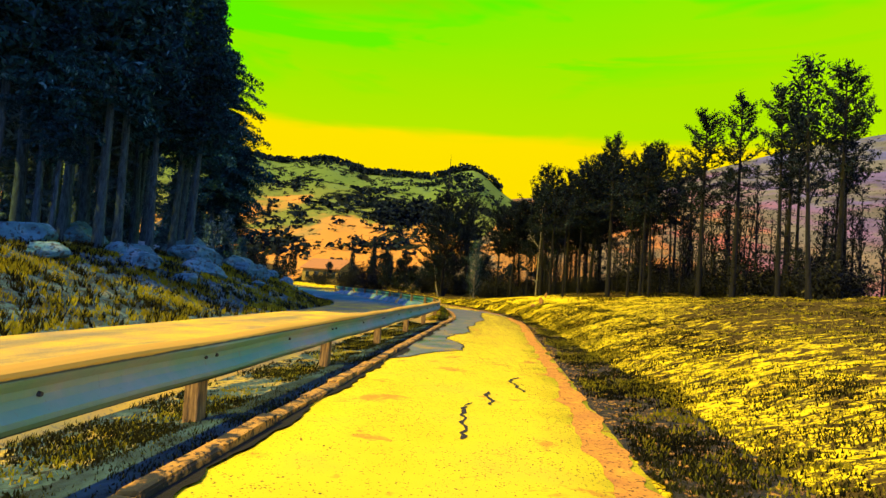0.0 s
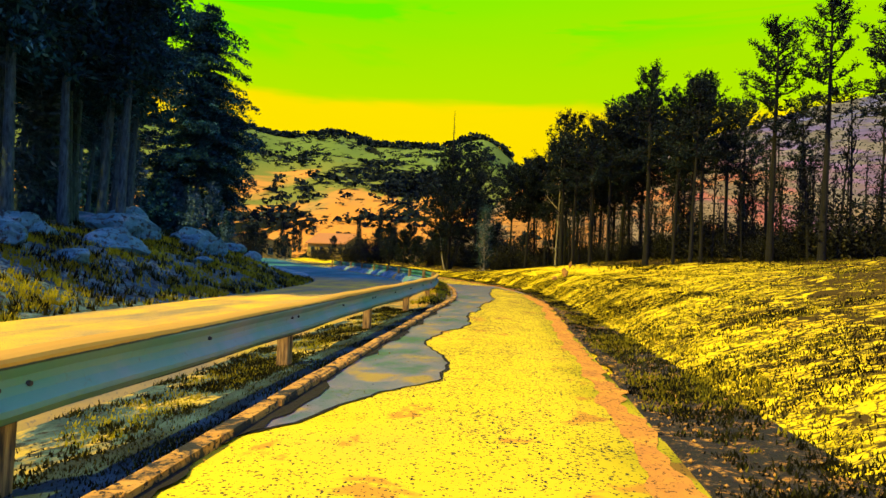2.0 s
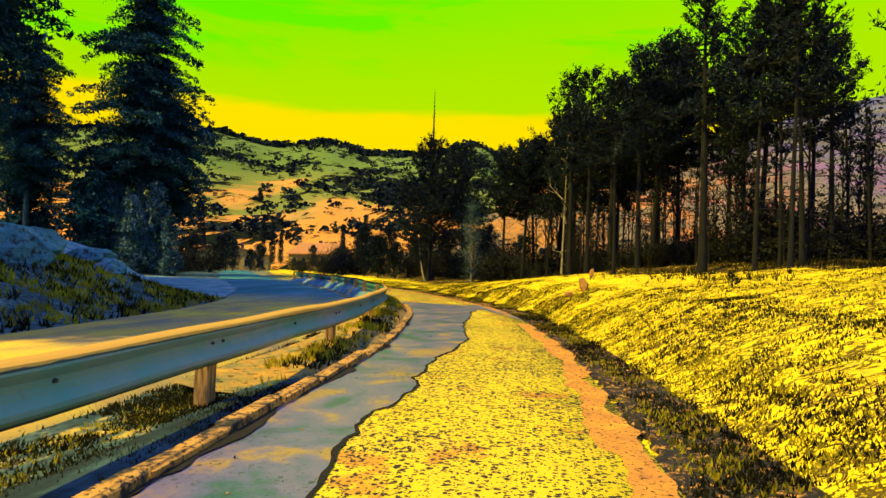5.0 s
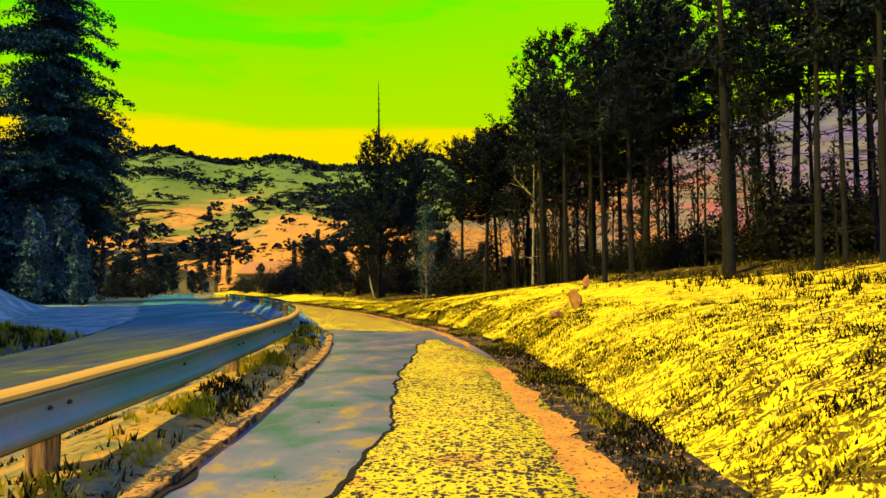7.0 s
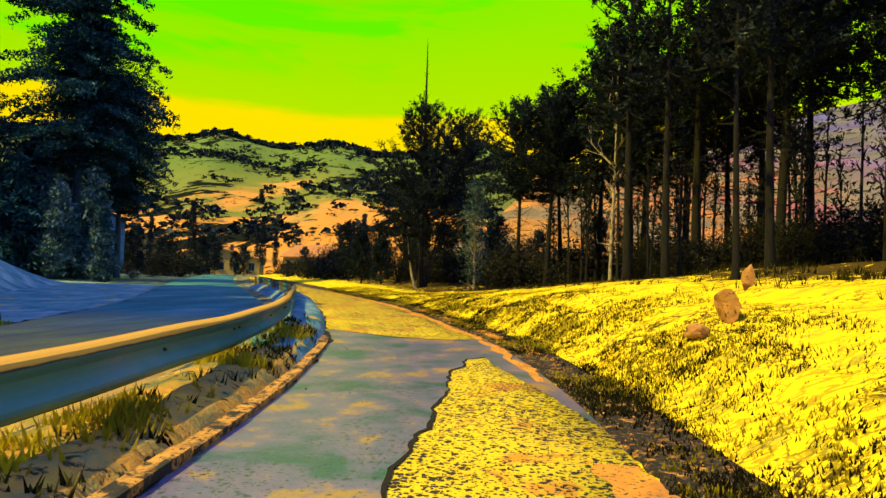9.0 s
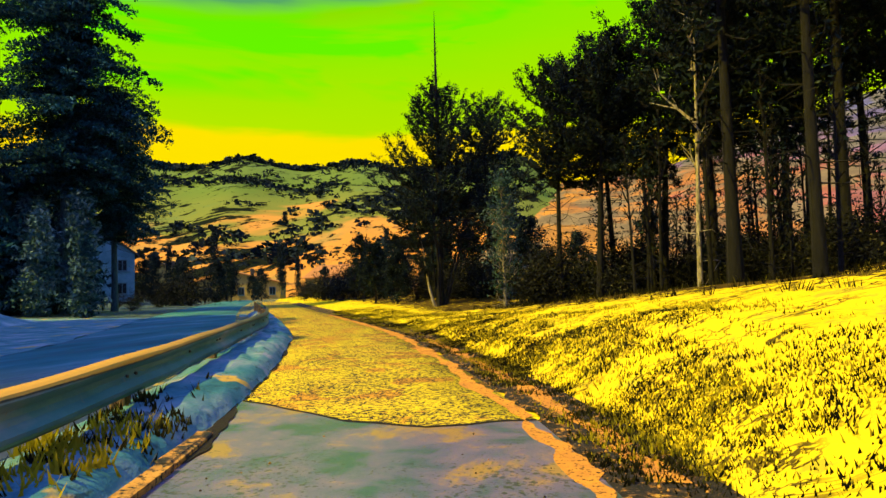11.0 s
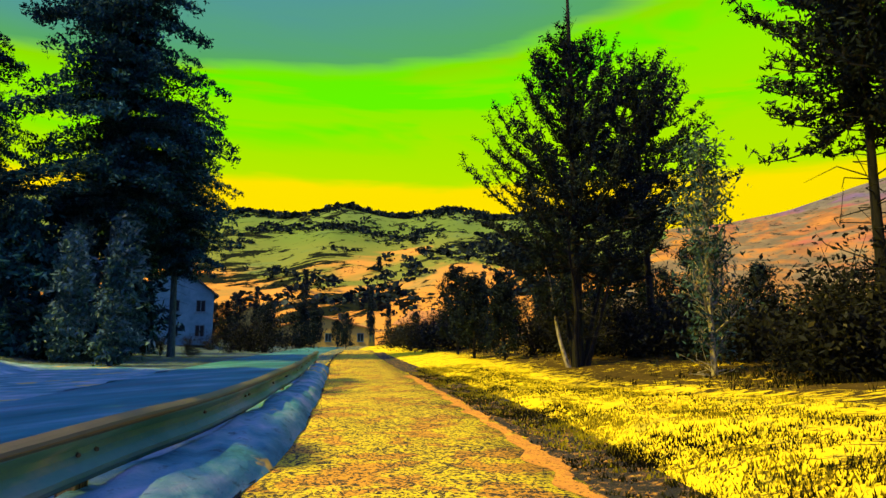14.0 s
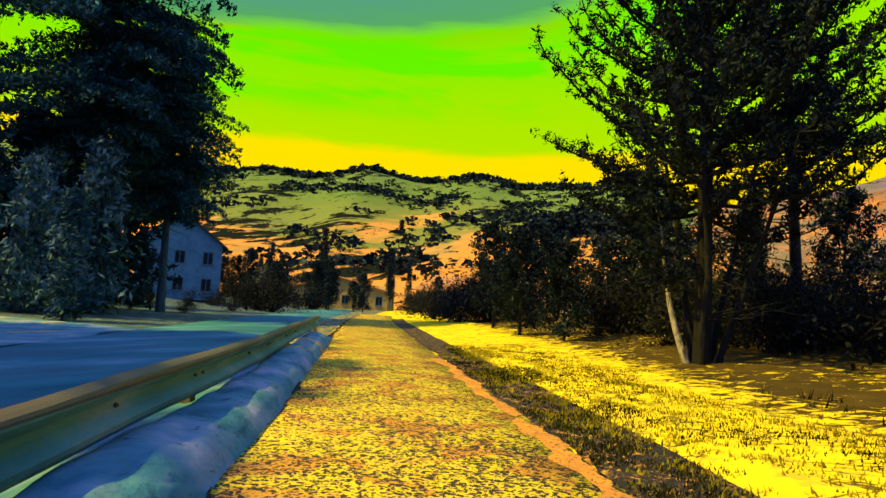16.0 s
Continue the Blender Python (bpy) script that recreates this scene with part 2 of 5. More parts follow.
def paint_steel(n):
    at = n.place((1, 1, 1))
    tone = n.ramp(n.noise(0.9, 5, 0.6, at), [(0.34, (0.10, 0.30, 0.28)), (0.52, (0.17, 0.31, 0.31)), (0.70, (0.30, 0.31, 0.40))])
    sep = n.add("ShaderNodeSeparateXYZ")
    n.link(at, sep.inputs[0])
    # tree shade on the far stretch of the beam, painted into its colour
    beam_shade = n.ramp(n.noise(1.2, 5, 0.6, n.place((1, 0.4, 1.5))), [(0.34, (0.012, 0.12, 0.17)), (0.54, (0.05, 0.19, 0.25)), (0.70, (0.20, 0.26, 0.34))])
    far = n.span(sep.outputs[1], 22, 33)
    tone = n.mix(far, tone, beam_shade)
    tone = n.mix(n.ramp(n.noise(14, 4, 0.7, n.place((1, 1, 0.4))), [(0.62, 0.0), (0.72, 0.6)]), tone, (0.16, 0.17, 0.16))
    # orange sunlight on the top edge, painted by height, fading where shade begins
    sunlit_top = n.span(n.math("ADD", n.height(), n.span(n.noise(5, 4, 0.6, at), 0.3, 0.7, -0.004, 0.004)), 0.618, 0.622)
    # dark outlines painted below the top edge and along the bottom
    outline_bands = n.math("MAXIMUM", n.ramp(n.height(), [(0.604, 0.0), (0.608, 0.9)]), n.ramp(n.height(), [(0.318, 0.9), (0.328, 0.0)]))
    return n.mix(n.math("MULTIPLY", sunlit_top, n.span(sep.outputs[1], 36, 42, 1.0, 0.12)), n.mix(outline_bands, tone, (0.02, 0.03, 0.03)), (0.60, 0.34, 0.05))


def paint_post(n):
    at = n.place((14, 14, 1.2))
    return n.ramp(n.noise(2.5, 4, 0.6, at), [(0.35, (0.05, 0.035, 0.025)), (0.55, (0.34, 0.20, 0.07)), (0.7, (0.55, 0.36, 0.12))])


def paint_kerb(n):
    at = n.place()
    tone = n.ramp(n.noise(6, 5, 0.65, at), [(0.3, (0.10, 0.07, 0.04)), (0.46, (0.46, 0.24, 0.05)), (0.7, (0.56, 0.32, 0.07))])
    tone = n.mix(n.ramp(n.noise(3.2, 5, 0.68, at, 0.5), [(0.42, 1.0), (0.50, 0.0)]), tone, (0.025, 0.028, 0.026))
    return n.mix(n.ramp(n.noise(20, 4, 0.65, at), [(0.40, 1.0), (0.47, 0.0)]), tone, (0.02, 0.02, 0.02))


def paint_rock(n):
    at = n.place()
    tone = n.ramp(n.noise(1.6, 6, 0.65, at), [(0.3, (0.03, 0.11, 0.14)), (0.55, (0.07, 0.21, 0.26)), (0.75, (0.22, 0.31, 0.34))])
    return n.mix(n.ramp(n.noise(6, 5, 0.7, at), [(0.40, 1.0), (0.47, 0.0)]), tone, (0.03, 0.04, 0.04))


def paint_warm_rock(n):
    at = n.place()
    tone = n.ramp(n.noise(5, 5, 0.6, at), [(0.3, (0.26, 0.13, 0.04)), (0.6, (0.42, 0.22, 0.06))])
    return n.mix(n.ramp(n.noise(17, 4, 0.7, at), [(0.36, 1.0), (0.43, 0.0)]), tone, (0.05, 0.03, 0.03))


def paint_left_hill(n):
    at = n.place((1.0, 0.25, 1.2))
    high = n.height()
    tone = n.ramp(n.math("ADD", n.span(high, 6, 80), n.span(n.noise(0.016, 4, 0.6, at), 0.25, 0.75, -0.30, 0.30)), [(0.16, (0.54, 0.25, 0.05)), (0.25, (0.54, 0.26, 0.06)), (0.31, (0.17, 0.20, 0.045)), (0.75, (0.115, 0.185, 0.04)), (1.0, (0.12, 0.19, 0.05))])
    tone = n.mix(n.ramp(n.noise(0.06, 5, 0.65, at), [(0.55, 0.0), (0.66, 0.5)]), tone, (0.11, 0.19, 0.08))
    woods = n.ramp(n.noise(0.045, 6, 0.70, at, 0.5), [(0.55, 0.0), (0.565, 1.0)])
    spots = n.ramp(n.noise(0.20, 5, 0.7, at), [(0.60, 0.0), (0.625, 1.0)])
    return n.mix(n.math("MAXIMUM", woods, spots), tone, (0.010, 0.014, 0.010))


def paint_right_hill(n):
    at = n.place((1.0, 0.3, 1.2))
    sep = n.add("ShaderNodeSeparateXYZ")
    n.link(n.place(), sep.inputs[0])
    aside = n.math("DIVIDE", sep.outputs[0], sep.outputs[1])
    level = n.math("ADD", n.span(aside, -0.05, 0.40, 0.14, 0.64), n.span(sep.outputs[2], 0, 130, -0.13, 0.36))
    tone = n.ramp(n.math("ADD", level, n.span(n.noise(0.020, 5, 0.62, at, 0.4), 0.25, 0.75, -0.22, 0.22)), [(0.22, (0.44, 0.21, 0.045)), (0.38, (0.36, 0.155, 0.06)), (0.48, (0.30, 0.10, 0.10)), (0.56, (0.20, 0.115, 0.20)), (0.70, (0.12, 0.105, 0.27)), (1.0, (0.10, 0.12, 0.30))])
    tone = n.mix(n.ramp(n.noise(0.05, 5, 0.65, at), [(0.45, 0.0), (0.53, 0.8)]), tone, (0.15, 0.15, 0.11))
    spots = n.ramp(n.noise(0.22, 5, 0.7, at), [(0.585, 0.0), (0.62, 0.9)])
    tone = n.mix(n.ramp(n.noise(0.09, 5, 0.7, at), [(0.42, 0.45), (0.60, 0.0)]), tone, (0.05, 0.05, 0.05))
    return n.mix(spots, tone, (0.03, 0.026, 0.02))


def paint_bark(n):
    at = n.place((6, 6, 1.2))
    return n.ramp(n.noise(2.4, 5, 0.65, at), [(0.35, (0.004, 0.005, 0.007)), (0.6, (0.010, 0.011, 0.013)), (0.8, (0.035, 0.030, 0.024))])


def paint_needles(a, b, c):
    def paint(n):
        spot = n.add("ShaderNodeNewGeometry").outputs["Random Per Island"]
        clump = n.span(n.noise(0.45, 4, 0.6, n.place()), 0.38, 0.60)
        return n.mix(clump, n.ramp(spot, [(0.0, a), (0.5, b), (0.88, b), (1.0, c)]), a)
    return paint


def plain(colour, spread=0.25, scale=3.0):
    dark = tuple(v * (1 - spread) for v in colour)
    return lambda n: n.mix(n.noise(scale, 5, 0.6, n.place()), dark, colour)


ASPHALT = material("asphalt", paint_asphalt, 0.7, gloss=0.05, bump=lambda n: n.noise(60, 3, 0.6, n.place()), depth=0.004)
EARTH = material("verge_earth", lambda n: n.mix(n.ramp(n.noise(9, 5, 0.66, n.place(), 0.4), [(0.36, 1.0), (0.44, 0.0)]), n.ramp(n.noise(2.4, 5, 0.62, n.place(), 0.3), [(0.32, (0.10, 0.13, 0.08)), (0.46, (0.30, 0.23, 0.07)), (0.58, (0.46, 0.25, 0.05)), (0.72, (0.56, 0.42, 0.04))]), (0.022, 0.028, 0.02)), 0.95, gloss=0.1, bump=lambda n: n.noise(9, 5, 0.65, n.place()), depth=0.05)
# dark soil colour that also holds the shadow of the barrier
RAIL_SHADE = material("rail_shadow_soil", lambda n: n.ramp(n.noise(2.2, 5, 0.66, n.place((1, 0.4, 1))), [(0.36, (0.008, 0.014, 0.014)), (0.52, (0.018, 0.04, 0.05)), (0.66, (0.045, 0.10, 0.13))]), 0.9, gloss=0.2, bump=lambda n: n.noise(12, 5, 0.65, n.place()), depth=0.03)
DIRT = material("sandy_dirt", lambda n: n.mix(n.ramp(n.noise(26, 4, 0.66, n.place(), 0.3), [(0.38, 1.0), (0.44, 0.0)]), n.ramp(n.noise(3, 5, 0.62, n.place()), [(0.34, (0.40, 0.18, 0.05)), (0.6, (0.56, 0.27, 0.045)), (0.74, (0.60, 0.42, 0.04))]), (0.035, 0.028, 0.024)), 0.95, gloss=0.05, bump=lambda n: n.noise(20, 5, 0.65, n.place()), depth=0.01)
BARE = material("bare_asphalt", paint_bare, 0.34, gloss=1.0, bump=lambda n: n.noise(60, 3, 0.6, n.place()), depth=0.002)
# snow with blue shade and sunlit patches in its colour
SNOW = material("shaded_old_snow", paint_shaded_snow, 0.8, gloss=0.2, bump=lambda n: n.noise(5, 5, 0.6, n.place()), depth=0.05)
# mound snow, its blue-lilac shade put into the base colour
SHADED_FRESH = material("shaded_fresh_snow", lambda n: n.ramp(n.noise(0.9, 5, 0.62, n.place(), 0.3), [(0.34, (0.03, 0.12, 0.19)), (0.5, (0.11, 0.24, 0.36)), (0.66, (0.32, 0.38, 0.52))]), 0.8, gloss=0.2, bump=lambda n: n.noise(3, 5, 0.6, n.place()), depth=0.06)
ROAD = material("road_asphalt", paint_road, 0.9, gloss=0.1, bump=lambda n: n.noise(60, 3, 0.6, n.place()), depth=0.004)
FIELD = material("field_grass", paint_field, 0.95, gloss=0.0, bump=lambda n: n.noise(4, 6, 0.65, n.place()), depth=0.05)
SOIL = material("soil", paint_soil, 0.95, bump=lambda n: n.noise(14, 5, 0.65, n.place()), depth=0.05)
VERGE = material("verge_grass", paint_verge, 0.95, bump=lambda n: n.noise(10, 5, 0.65, n.place()), depth=0.06)
BANK = material("bank_scrub", paint_bank, 0.95, bump=lambda n: n.noise(3, 6, 0.65, n.place()), depth=0.15)
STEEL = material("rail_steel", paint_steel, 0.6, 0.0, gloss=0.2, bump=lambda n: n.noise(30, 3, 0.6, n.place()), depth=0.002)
POST = material("post_timber", paint_post, 0.85, bump=lambda n: n.noise(4, 4, 0.6, n.place((20, 20, 2))), depth=0.006)
KERB = material("kerb_stone", paint_kerb, 0.9, bump=lambda n: n.noise(20, 5, 0.65, n.place()), depth=0.012)
ROCK = material("grey_rock", paint_rock, 0.9, bump=lambda n: n.noise(3, 6, 0.7, n.place()), depth=0.12)
WARM = material("warm_rock", paint_warm_rock, 0.9, bump=lambda n: n.noise(9, 6, 0.7, n.place()), depth=0.04)
HILL_L = material("far_hillside", paint_left_hill, 1.0, gloss=0.0)
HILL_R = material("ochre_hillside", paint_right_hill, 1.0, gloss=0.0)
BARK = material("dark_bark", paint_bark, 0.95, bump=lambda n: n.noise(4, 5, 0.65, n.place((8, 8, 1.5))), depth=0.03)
COOL_BARK = material("grey_bark", lambda n: n.ramp(n.noise(2.4, 5, 0.65, n.place((6, 6, 1.2))), [(0.35, (0.012, 0.028, 0.036)), (0.6, (0.042, 0.088, 0.11)), (0.8, (0.10, 0.15, 0.17))]), 0.95, bump=lambda n: n.noise(4, 5, 0.65, n.place((8, 8, 1.5))), depth=0.03)
# near-black colour of the added outline strips
OUTLINE = material("outline_dark", plain((0.016, 0.014, 0.012), 0.7, 14), 0.95, bump=lambda n: n.noise(20, 5, 0.65, n.place()), depth=0.03)
# the blue shade the house stands in is part of its wall colour
WALL = material("shaded_house_wall", lambda n: n.ramp(n.noise(1.4, 5, 0.6, n.place()), [(0.3, (0.045, 0.14, 0.21)), (0.7, (0.09, 0.21, 0.30))]), 0.8)
WARM_WALL = material("yellow_house_paint", plain((0.40, 0.30, 0.07), 0.3, 1.5), 0.8)
ROOF = material("roof_tiles", plain((0.05, 0.05, 0.055), 0.5, 4), 0.8)
ORANGE_ROOF = material("clay_roof", plain((0.42, 0.19, 0.06), 0.4, 3), 0.8)
TRIM = material("window_trim", plain((0.06, 0.14, 0.20), 0.3), 0.7)
GLASS = material("window_glass", plain((0.015, 0.02, 0.025), 0.3), 0.08, gloss=0.5)
PALE_BARK = material("pale_bark", lambda n: n.ramp(n.noise(3, 5, 0.65, n.place((5, 5, 2))), [(0.35, (0.05, 0.05, 0.05)), (0.6, (0.42, 0.38, 0.30))]), 0.9)
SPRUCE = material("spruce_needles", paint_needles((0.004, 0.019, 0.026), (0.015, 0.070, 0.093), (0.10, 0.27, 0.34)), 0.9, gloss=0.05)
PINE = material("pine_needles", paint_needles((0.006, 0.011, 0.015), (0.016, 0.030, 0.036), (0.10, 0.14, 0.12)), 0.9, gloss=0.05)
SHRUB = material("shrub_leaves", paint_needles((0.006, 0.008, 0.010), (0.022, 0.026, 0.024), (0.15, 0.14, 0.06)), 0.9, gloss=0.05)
TEAL_LEAF = material("teal_foliage", paint_needles((0.028, 0.065, 0.07), (0.10, 0.17, 0.175), (0.27, 0.29, 0.18)), 0.9, gloss=0.05)
FROST_LEAF = material("pale_young_needles", paint_needles((0.018, 0.055, 0.07), (0.11, 0.20, 0.24), (0.28, 0.36, 0.34)), 0.9, gloss=0.05)
BLADE = thin_leaf("grass_blades", paint_needles((0.26, 0.22, 0.014), (0.52, 0.46, 0.02), (0.70, 0.60, 0.03)))
DARK_BLADE = thin_leaf("dark_grass_blades", paint_needles((0.012, 0.012, 0.008), (0.05, 0.05, 0.014), (0.45, 0.42, 0.06)))
CRACK = material("crack_filling", plain((0.03, 0.025, 0.03)), 0.95)
BOLT = material("bolt_iron", plain((0.05, 0.05, 0.06)), 0.7)


# ---- plan ----
LINE_Y = np.arange(-60, 220, 0.5)
LINE_X = np.interp(LINE_Y, [-60, -2, 3, 14, 25, 32, 36.3, 41.5, 47.1, 53.4, 66, 82, 110, 220], [4.2, 1.52, 1.28, 0.70, 0.12, -0.95, -2.1, -4.2, -6.7, -10.3, -17.8, -27, -42, -95])
LINE_X = np.convolve(np.pad(LINE_X, 6, mode="edge"), np.hanning(15)[1:-1] / np.hanning(15).sum(), "valid")
SLOPE = np.gradient(LINE_X, LINE_Y)


def centre(y):
    return np.interp(y, LINE_Y, LINE_X)


def stretch(y):
    return np.sqrt(1 + np.interp(y, LINE_Y, SLOPE) ** 2)


def spot(d, y):
    """The place d metres to the right of the path's centre line, at y."""
    return centre(y) + d * stretch(y), y


def offset(x, y):
    return (x - centre(y)) / stretch(y)


def wobble(x, y, scale, seed):
    """Smooth noise from a few waves, about -1 to 1."""
    r = np.random.RandomState(seed)
    total = 0
    for k in range(7):
        a, f, p = r.uniform(0, 6.28), scale * r.uniform(0.6, 2.4), r.uniform(0, 6.28)
        total = total + np.sin((np.cos(a) * x + np.sin(a) * y) * f + p)
    return total / 4


def ground_z(d, y):
    d, y = np.asarray(d, float), np.asarray(y, float)
    right = np.interp(d, [1.5, 1.9, 2.3, 2.8, 3.6, 5, 8, 10.5, 15, 26, 60, 130], [-0.03, -0.06, 0.10, 0.46, 0.80, 1.10, 1.52, 1.78, 1.9, 1.6, 1.0, 1.0])
    early = np.interp(d, [1.5, 1.9, 2.3, 3.0, 4, 5.5, 8, 10.5, 15, 26, 60, 130], [-0.03, -0.10, -0.04, 0.22, 0.55, 0.95, 1.45, 1.78, 1.9, 1.6, 1.0, 1.0])
    k = np.clip((y - 8) / 16, 0, 1)
    right = early * (1 - k) + right * k
    far = np.clip((y - 40) / 14, 0, 1)
    low = np.interp(d, [1.5, 2.0, 2.6, 4, 8, 14, 40], [-0.03, -0.05, 0.12, 0.22, 0.55, 0.9, 1.0])
    right = right * (1 - far) + low * far
    bank = np.interp(-d, [1.6, 2.6, 7.6, 8.6, 9.6, 11, 13, 17, 26, 60, 130], [-0.02, -0.1, -0.12, 0.05, 0.45, 1.0, 1.5, 2.0, 2.6, 4.0, 6.0])
    lot = np.interp(-d, [1.6, 2.6, 7.6, 12, 16, 19, 24, 34, 60, 130], [-0.02, -0.1, -0.12, -0.08, 0.0, 0.35, 0.9, 1.1, 1.3, 2.0])
    k = np.clip((y - 33) / 6, 0, 1)
    left = bank * (1 - k) + lot * k
    mound = np.interp(y, [36, 41, 52, 57, 60], [0, 1, 1, 0.45, 0]) * np.interp(-d, [12.6, 14.2, 16.5, 21, 30, 60, 90], [0, 1.1, 2.1, 2.6, 2.7, 2.0, 0])
    left = left + mound
    z = np.where(d > 0, right, left)
    rough = np.clip((np.abs(d) - 1.9) / 2.5, 0, 1) * np.where(d < 0, np.clip((-d - 7.6 - 9 * k) / 2, 0, 1), 1)
    z = z + rough * (0.05 * wobble(d, y, 2.6, 3) + 0.10 * wobble(d, y, 0.7, 4) * np.clip((np.abs(d) - 4) / 4, 0, 1))
    return np.where(np.abs(d) < 1.55, -0.06, z)


def surface(x, y):
    return float(ground_z(offset(x, y), y))


# ---- mesh helpers ----
def mesh_of(name, verts, faces, smooth=False):
    """A mesh from arrays; faces all have the same number of corners."""
    verts, faces = np.asarray(verts, np.float32), np.asarray(faces, np.int32)
    me = bpy.data.meshes.new(name)
    n, k = faces.shape
    me.vertices.add(len(verts))
    me.vertices.foreach_set("co", verts.ravel())
    me.loops.add(n * k)
    me.loops.foreach_set("vertex_index", faces.ravel())
    me.polygons.add(n)
    me.polygons.foreach_set("loop_start", np.arange(0, n * k, k, dtype=np.int32))
    me.polygons.foreach_set("use_smooth", np.full(n, smooth))
    me.update(calc_edges=True)
    me.validate()
    return me


def built(name, me, mat, parent=None, label=""):
    ob = new(name, me)
    if not me.materials:
        me.materials.append(mat)
    ob.parent = parent
    if name in ("branchwork", "crown", "twig_mass", "foliage"):
        ob["kind"] = "stuff"
    if label:
        ob["label"] = label
    return ob


def part(name, bm, mat, parent=None, label="", smooth=False):
    me = bpy.data.meshes.new(name)
    for f in bm.faces:
        f.smooth = smooth
    bm.to_mesh(me)
    bm.free()
    return built(name, me, mat, parent, label)


def empty(name, x, y, z, rz=0.0):
    ob = new(name)
    ob.matrix_basis = pose(x, y, z, 0, 0, rz)
    return ob


def grid_faces(rows, cols):
    a = np.arange(rows * cols).reshape(rows, cols)
    return np.stack([a[:-1, :-1], a[:-1, 1:], a[1:, 1:], a[1:, :-1]], -1).reshape(-1, 4)


def box(bm, sx, sy, sz, at=(0, 0, 0), bevel=0.0):
    made = bmesh.ops.create_cube(bm, size=1.0, matrix=Matrix.Translation(at) @ Matrix.Diagonal((sx, sy, sz, 1)))
    if bevel:
        edges = list({e for v in made["verts"] for e in v.link_edges})
        bmesh.ops.bevel(bm, geom=edges, offset=bevel, segments=2, affect="EDGES", profile=0.6)


def strip(name, ds, zs, y0, y1, step, mat, ragged=0.0, seed=1):
    """A long sheet that follows the path; ds and zs are its cross-section. ragged: how far its outer edges wander."""
    ys = np.arange(y0, y1 + step / 2, step)
    d = np.tile(np.array(ds, float), (len(ys), 1))
    if ragged:
        for col, sign in ((0, 1), (-1, -1)):
            d[:, col] += ragged * (wobble(ys, ys * 0, 3.0, seed + col) + 0.6 * wobble(ys, ys * 0, 9.0, seed + 9 + col)) * sign * 0.6
    yy = np.repeat(ys[:, None], len(ds), 1)
    xx = centre(yy) + d * stretch(yy)
    zz = np.tile(np.array(zs, float), (len(ys), 1))
    return mesh_of(name, np.stack([xx, yy, zz], -1).reshape(-1, 3), grid_faces(len(ys), len(ds))[:, ::-1], True)


# ---- ground, path, road ----
def lay_ground():
    near = np.concatenate([np.arange(1.55, 6, 0.16), np.arange(6, 16, 0.4), np.arange(16, 40, 2), np.array([44, 52, 64, 80, 100, 130, 180, 260, 400, 700])])
    ds = np.concatenate([-near[::-1], [-1.5, 0, 1.5], near])
    ys = np.concatenate([np.array([-700, -400, -200, -100, -60, -40, -25]), np.arange(-15, 75, 0.35), np.arange(75, 130, 2), np.array([135, 150, 170, 200, 260, 400, 700])])
    dd, yy = np.meshgrid(ds, ys)
    yc = np.clip(yy, -60, 200)
    xx = centre(yc) + dd * stretch(yc)
    zz = ground_z(dd, yc)
    me = mesh_of("ground", np.stack([xx, yy, zz], -1).reshape(-1, 3), grid_faces(len(ys), len(ds)), True)
    me.materials.append(FIELD)
    me.materials.append(BANK)
    me.materials.append(VERGE)
    mid = (dd[:-1, :-1] + dd[1:, 1:]) / 2
    me.materials.append(SHADED_FRESH)
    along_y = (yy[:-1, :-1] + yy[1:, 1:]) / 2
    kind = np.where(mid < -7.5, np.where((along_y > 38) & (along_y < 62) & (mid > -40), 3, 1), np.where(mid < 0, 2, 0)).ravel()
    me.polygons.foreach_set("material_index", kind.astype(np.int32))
    tagged(built("ground", me, FIELD), "bright dry grass field and scrubby bank around the path", "ground", kind="structure")


lay_ground()
path = built("path", strip("path", [-1.52, -1.5, -0.75, 0, 0.75, 1.5, 1.52], [-0.08, -0.005, 0.006, 0.012, 0.006, -0.005, -0.08], -14, 100, 0.2, ASPHALT, 0.10), ASPHALT)
tagged(path, "pale crusted foot and cycle path strewn with dark grit", "path", kind="structure")
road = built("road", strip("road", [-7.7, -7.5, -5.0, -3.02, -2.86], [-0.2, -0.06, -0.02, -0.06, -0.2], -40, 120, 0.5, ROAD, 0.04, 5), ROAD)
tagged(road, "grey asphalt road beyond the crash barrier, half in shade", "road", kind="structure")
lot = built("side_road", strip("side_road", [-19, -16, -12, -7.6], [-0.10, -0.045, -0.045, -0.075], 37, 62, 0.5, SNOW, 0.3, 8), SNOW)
tagged(lot, "snow-covered turning place beside the road in blue shade", "road", kind="structure")
soil = built("path_shoulder", strip("path_shoulder", [1.42, 1.58, 1.95, 2.25, 2.60], [-0.03, 0.006, 0.0, 0.05, 0.06], -14, 90, 0.10, SOIL, 0.34, 11), SOIL)
tagged(soil, "dark brown bare soil shoulder along the path", "shoulder", kind="structure")
# dark line drawn as a strip to outline the path's left edge
rim = built("path_outline", strip("path_outline", [-1.44, -1.39, -1.32], [0.0, 0.012, 0.014], -14, 96, 0.12, OUTLINE, 0.13, 41), OUTLINE)
tagged(rim, "thin dark outline strip added at the left edge of the path", "path edge", kind="structure")
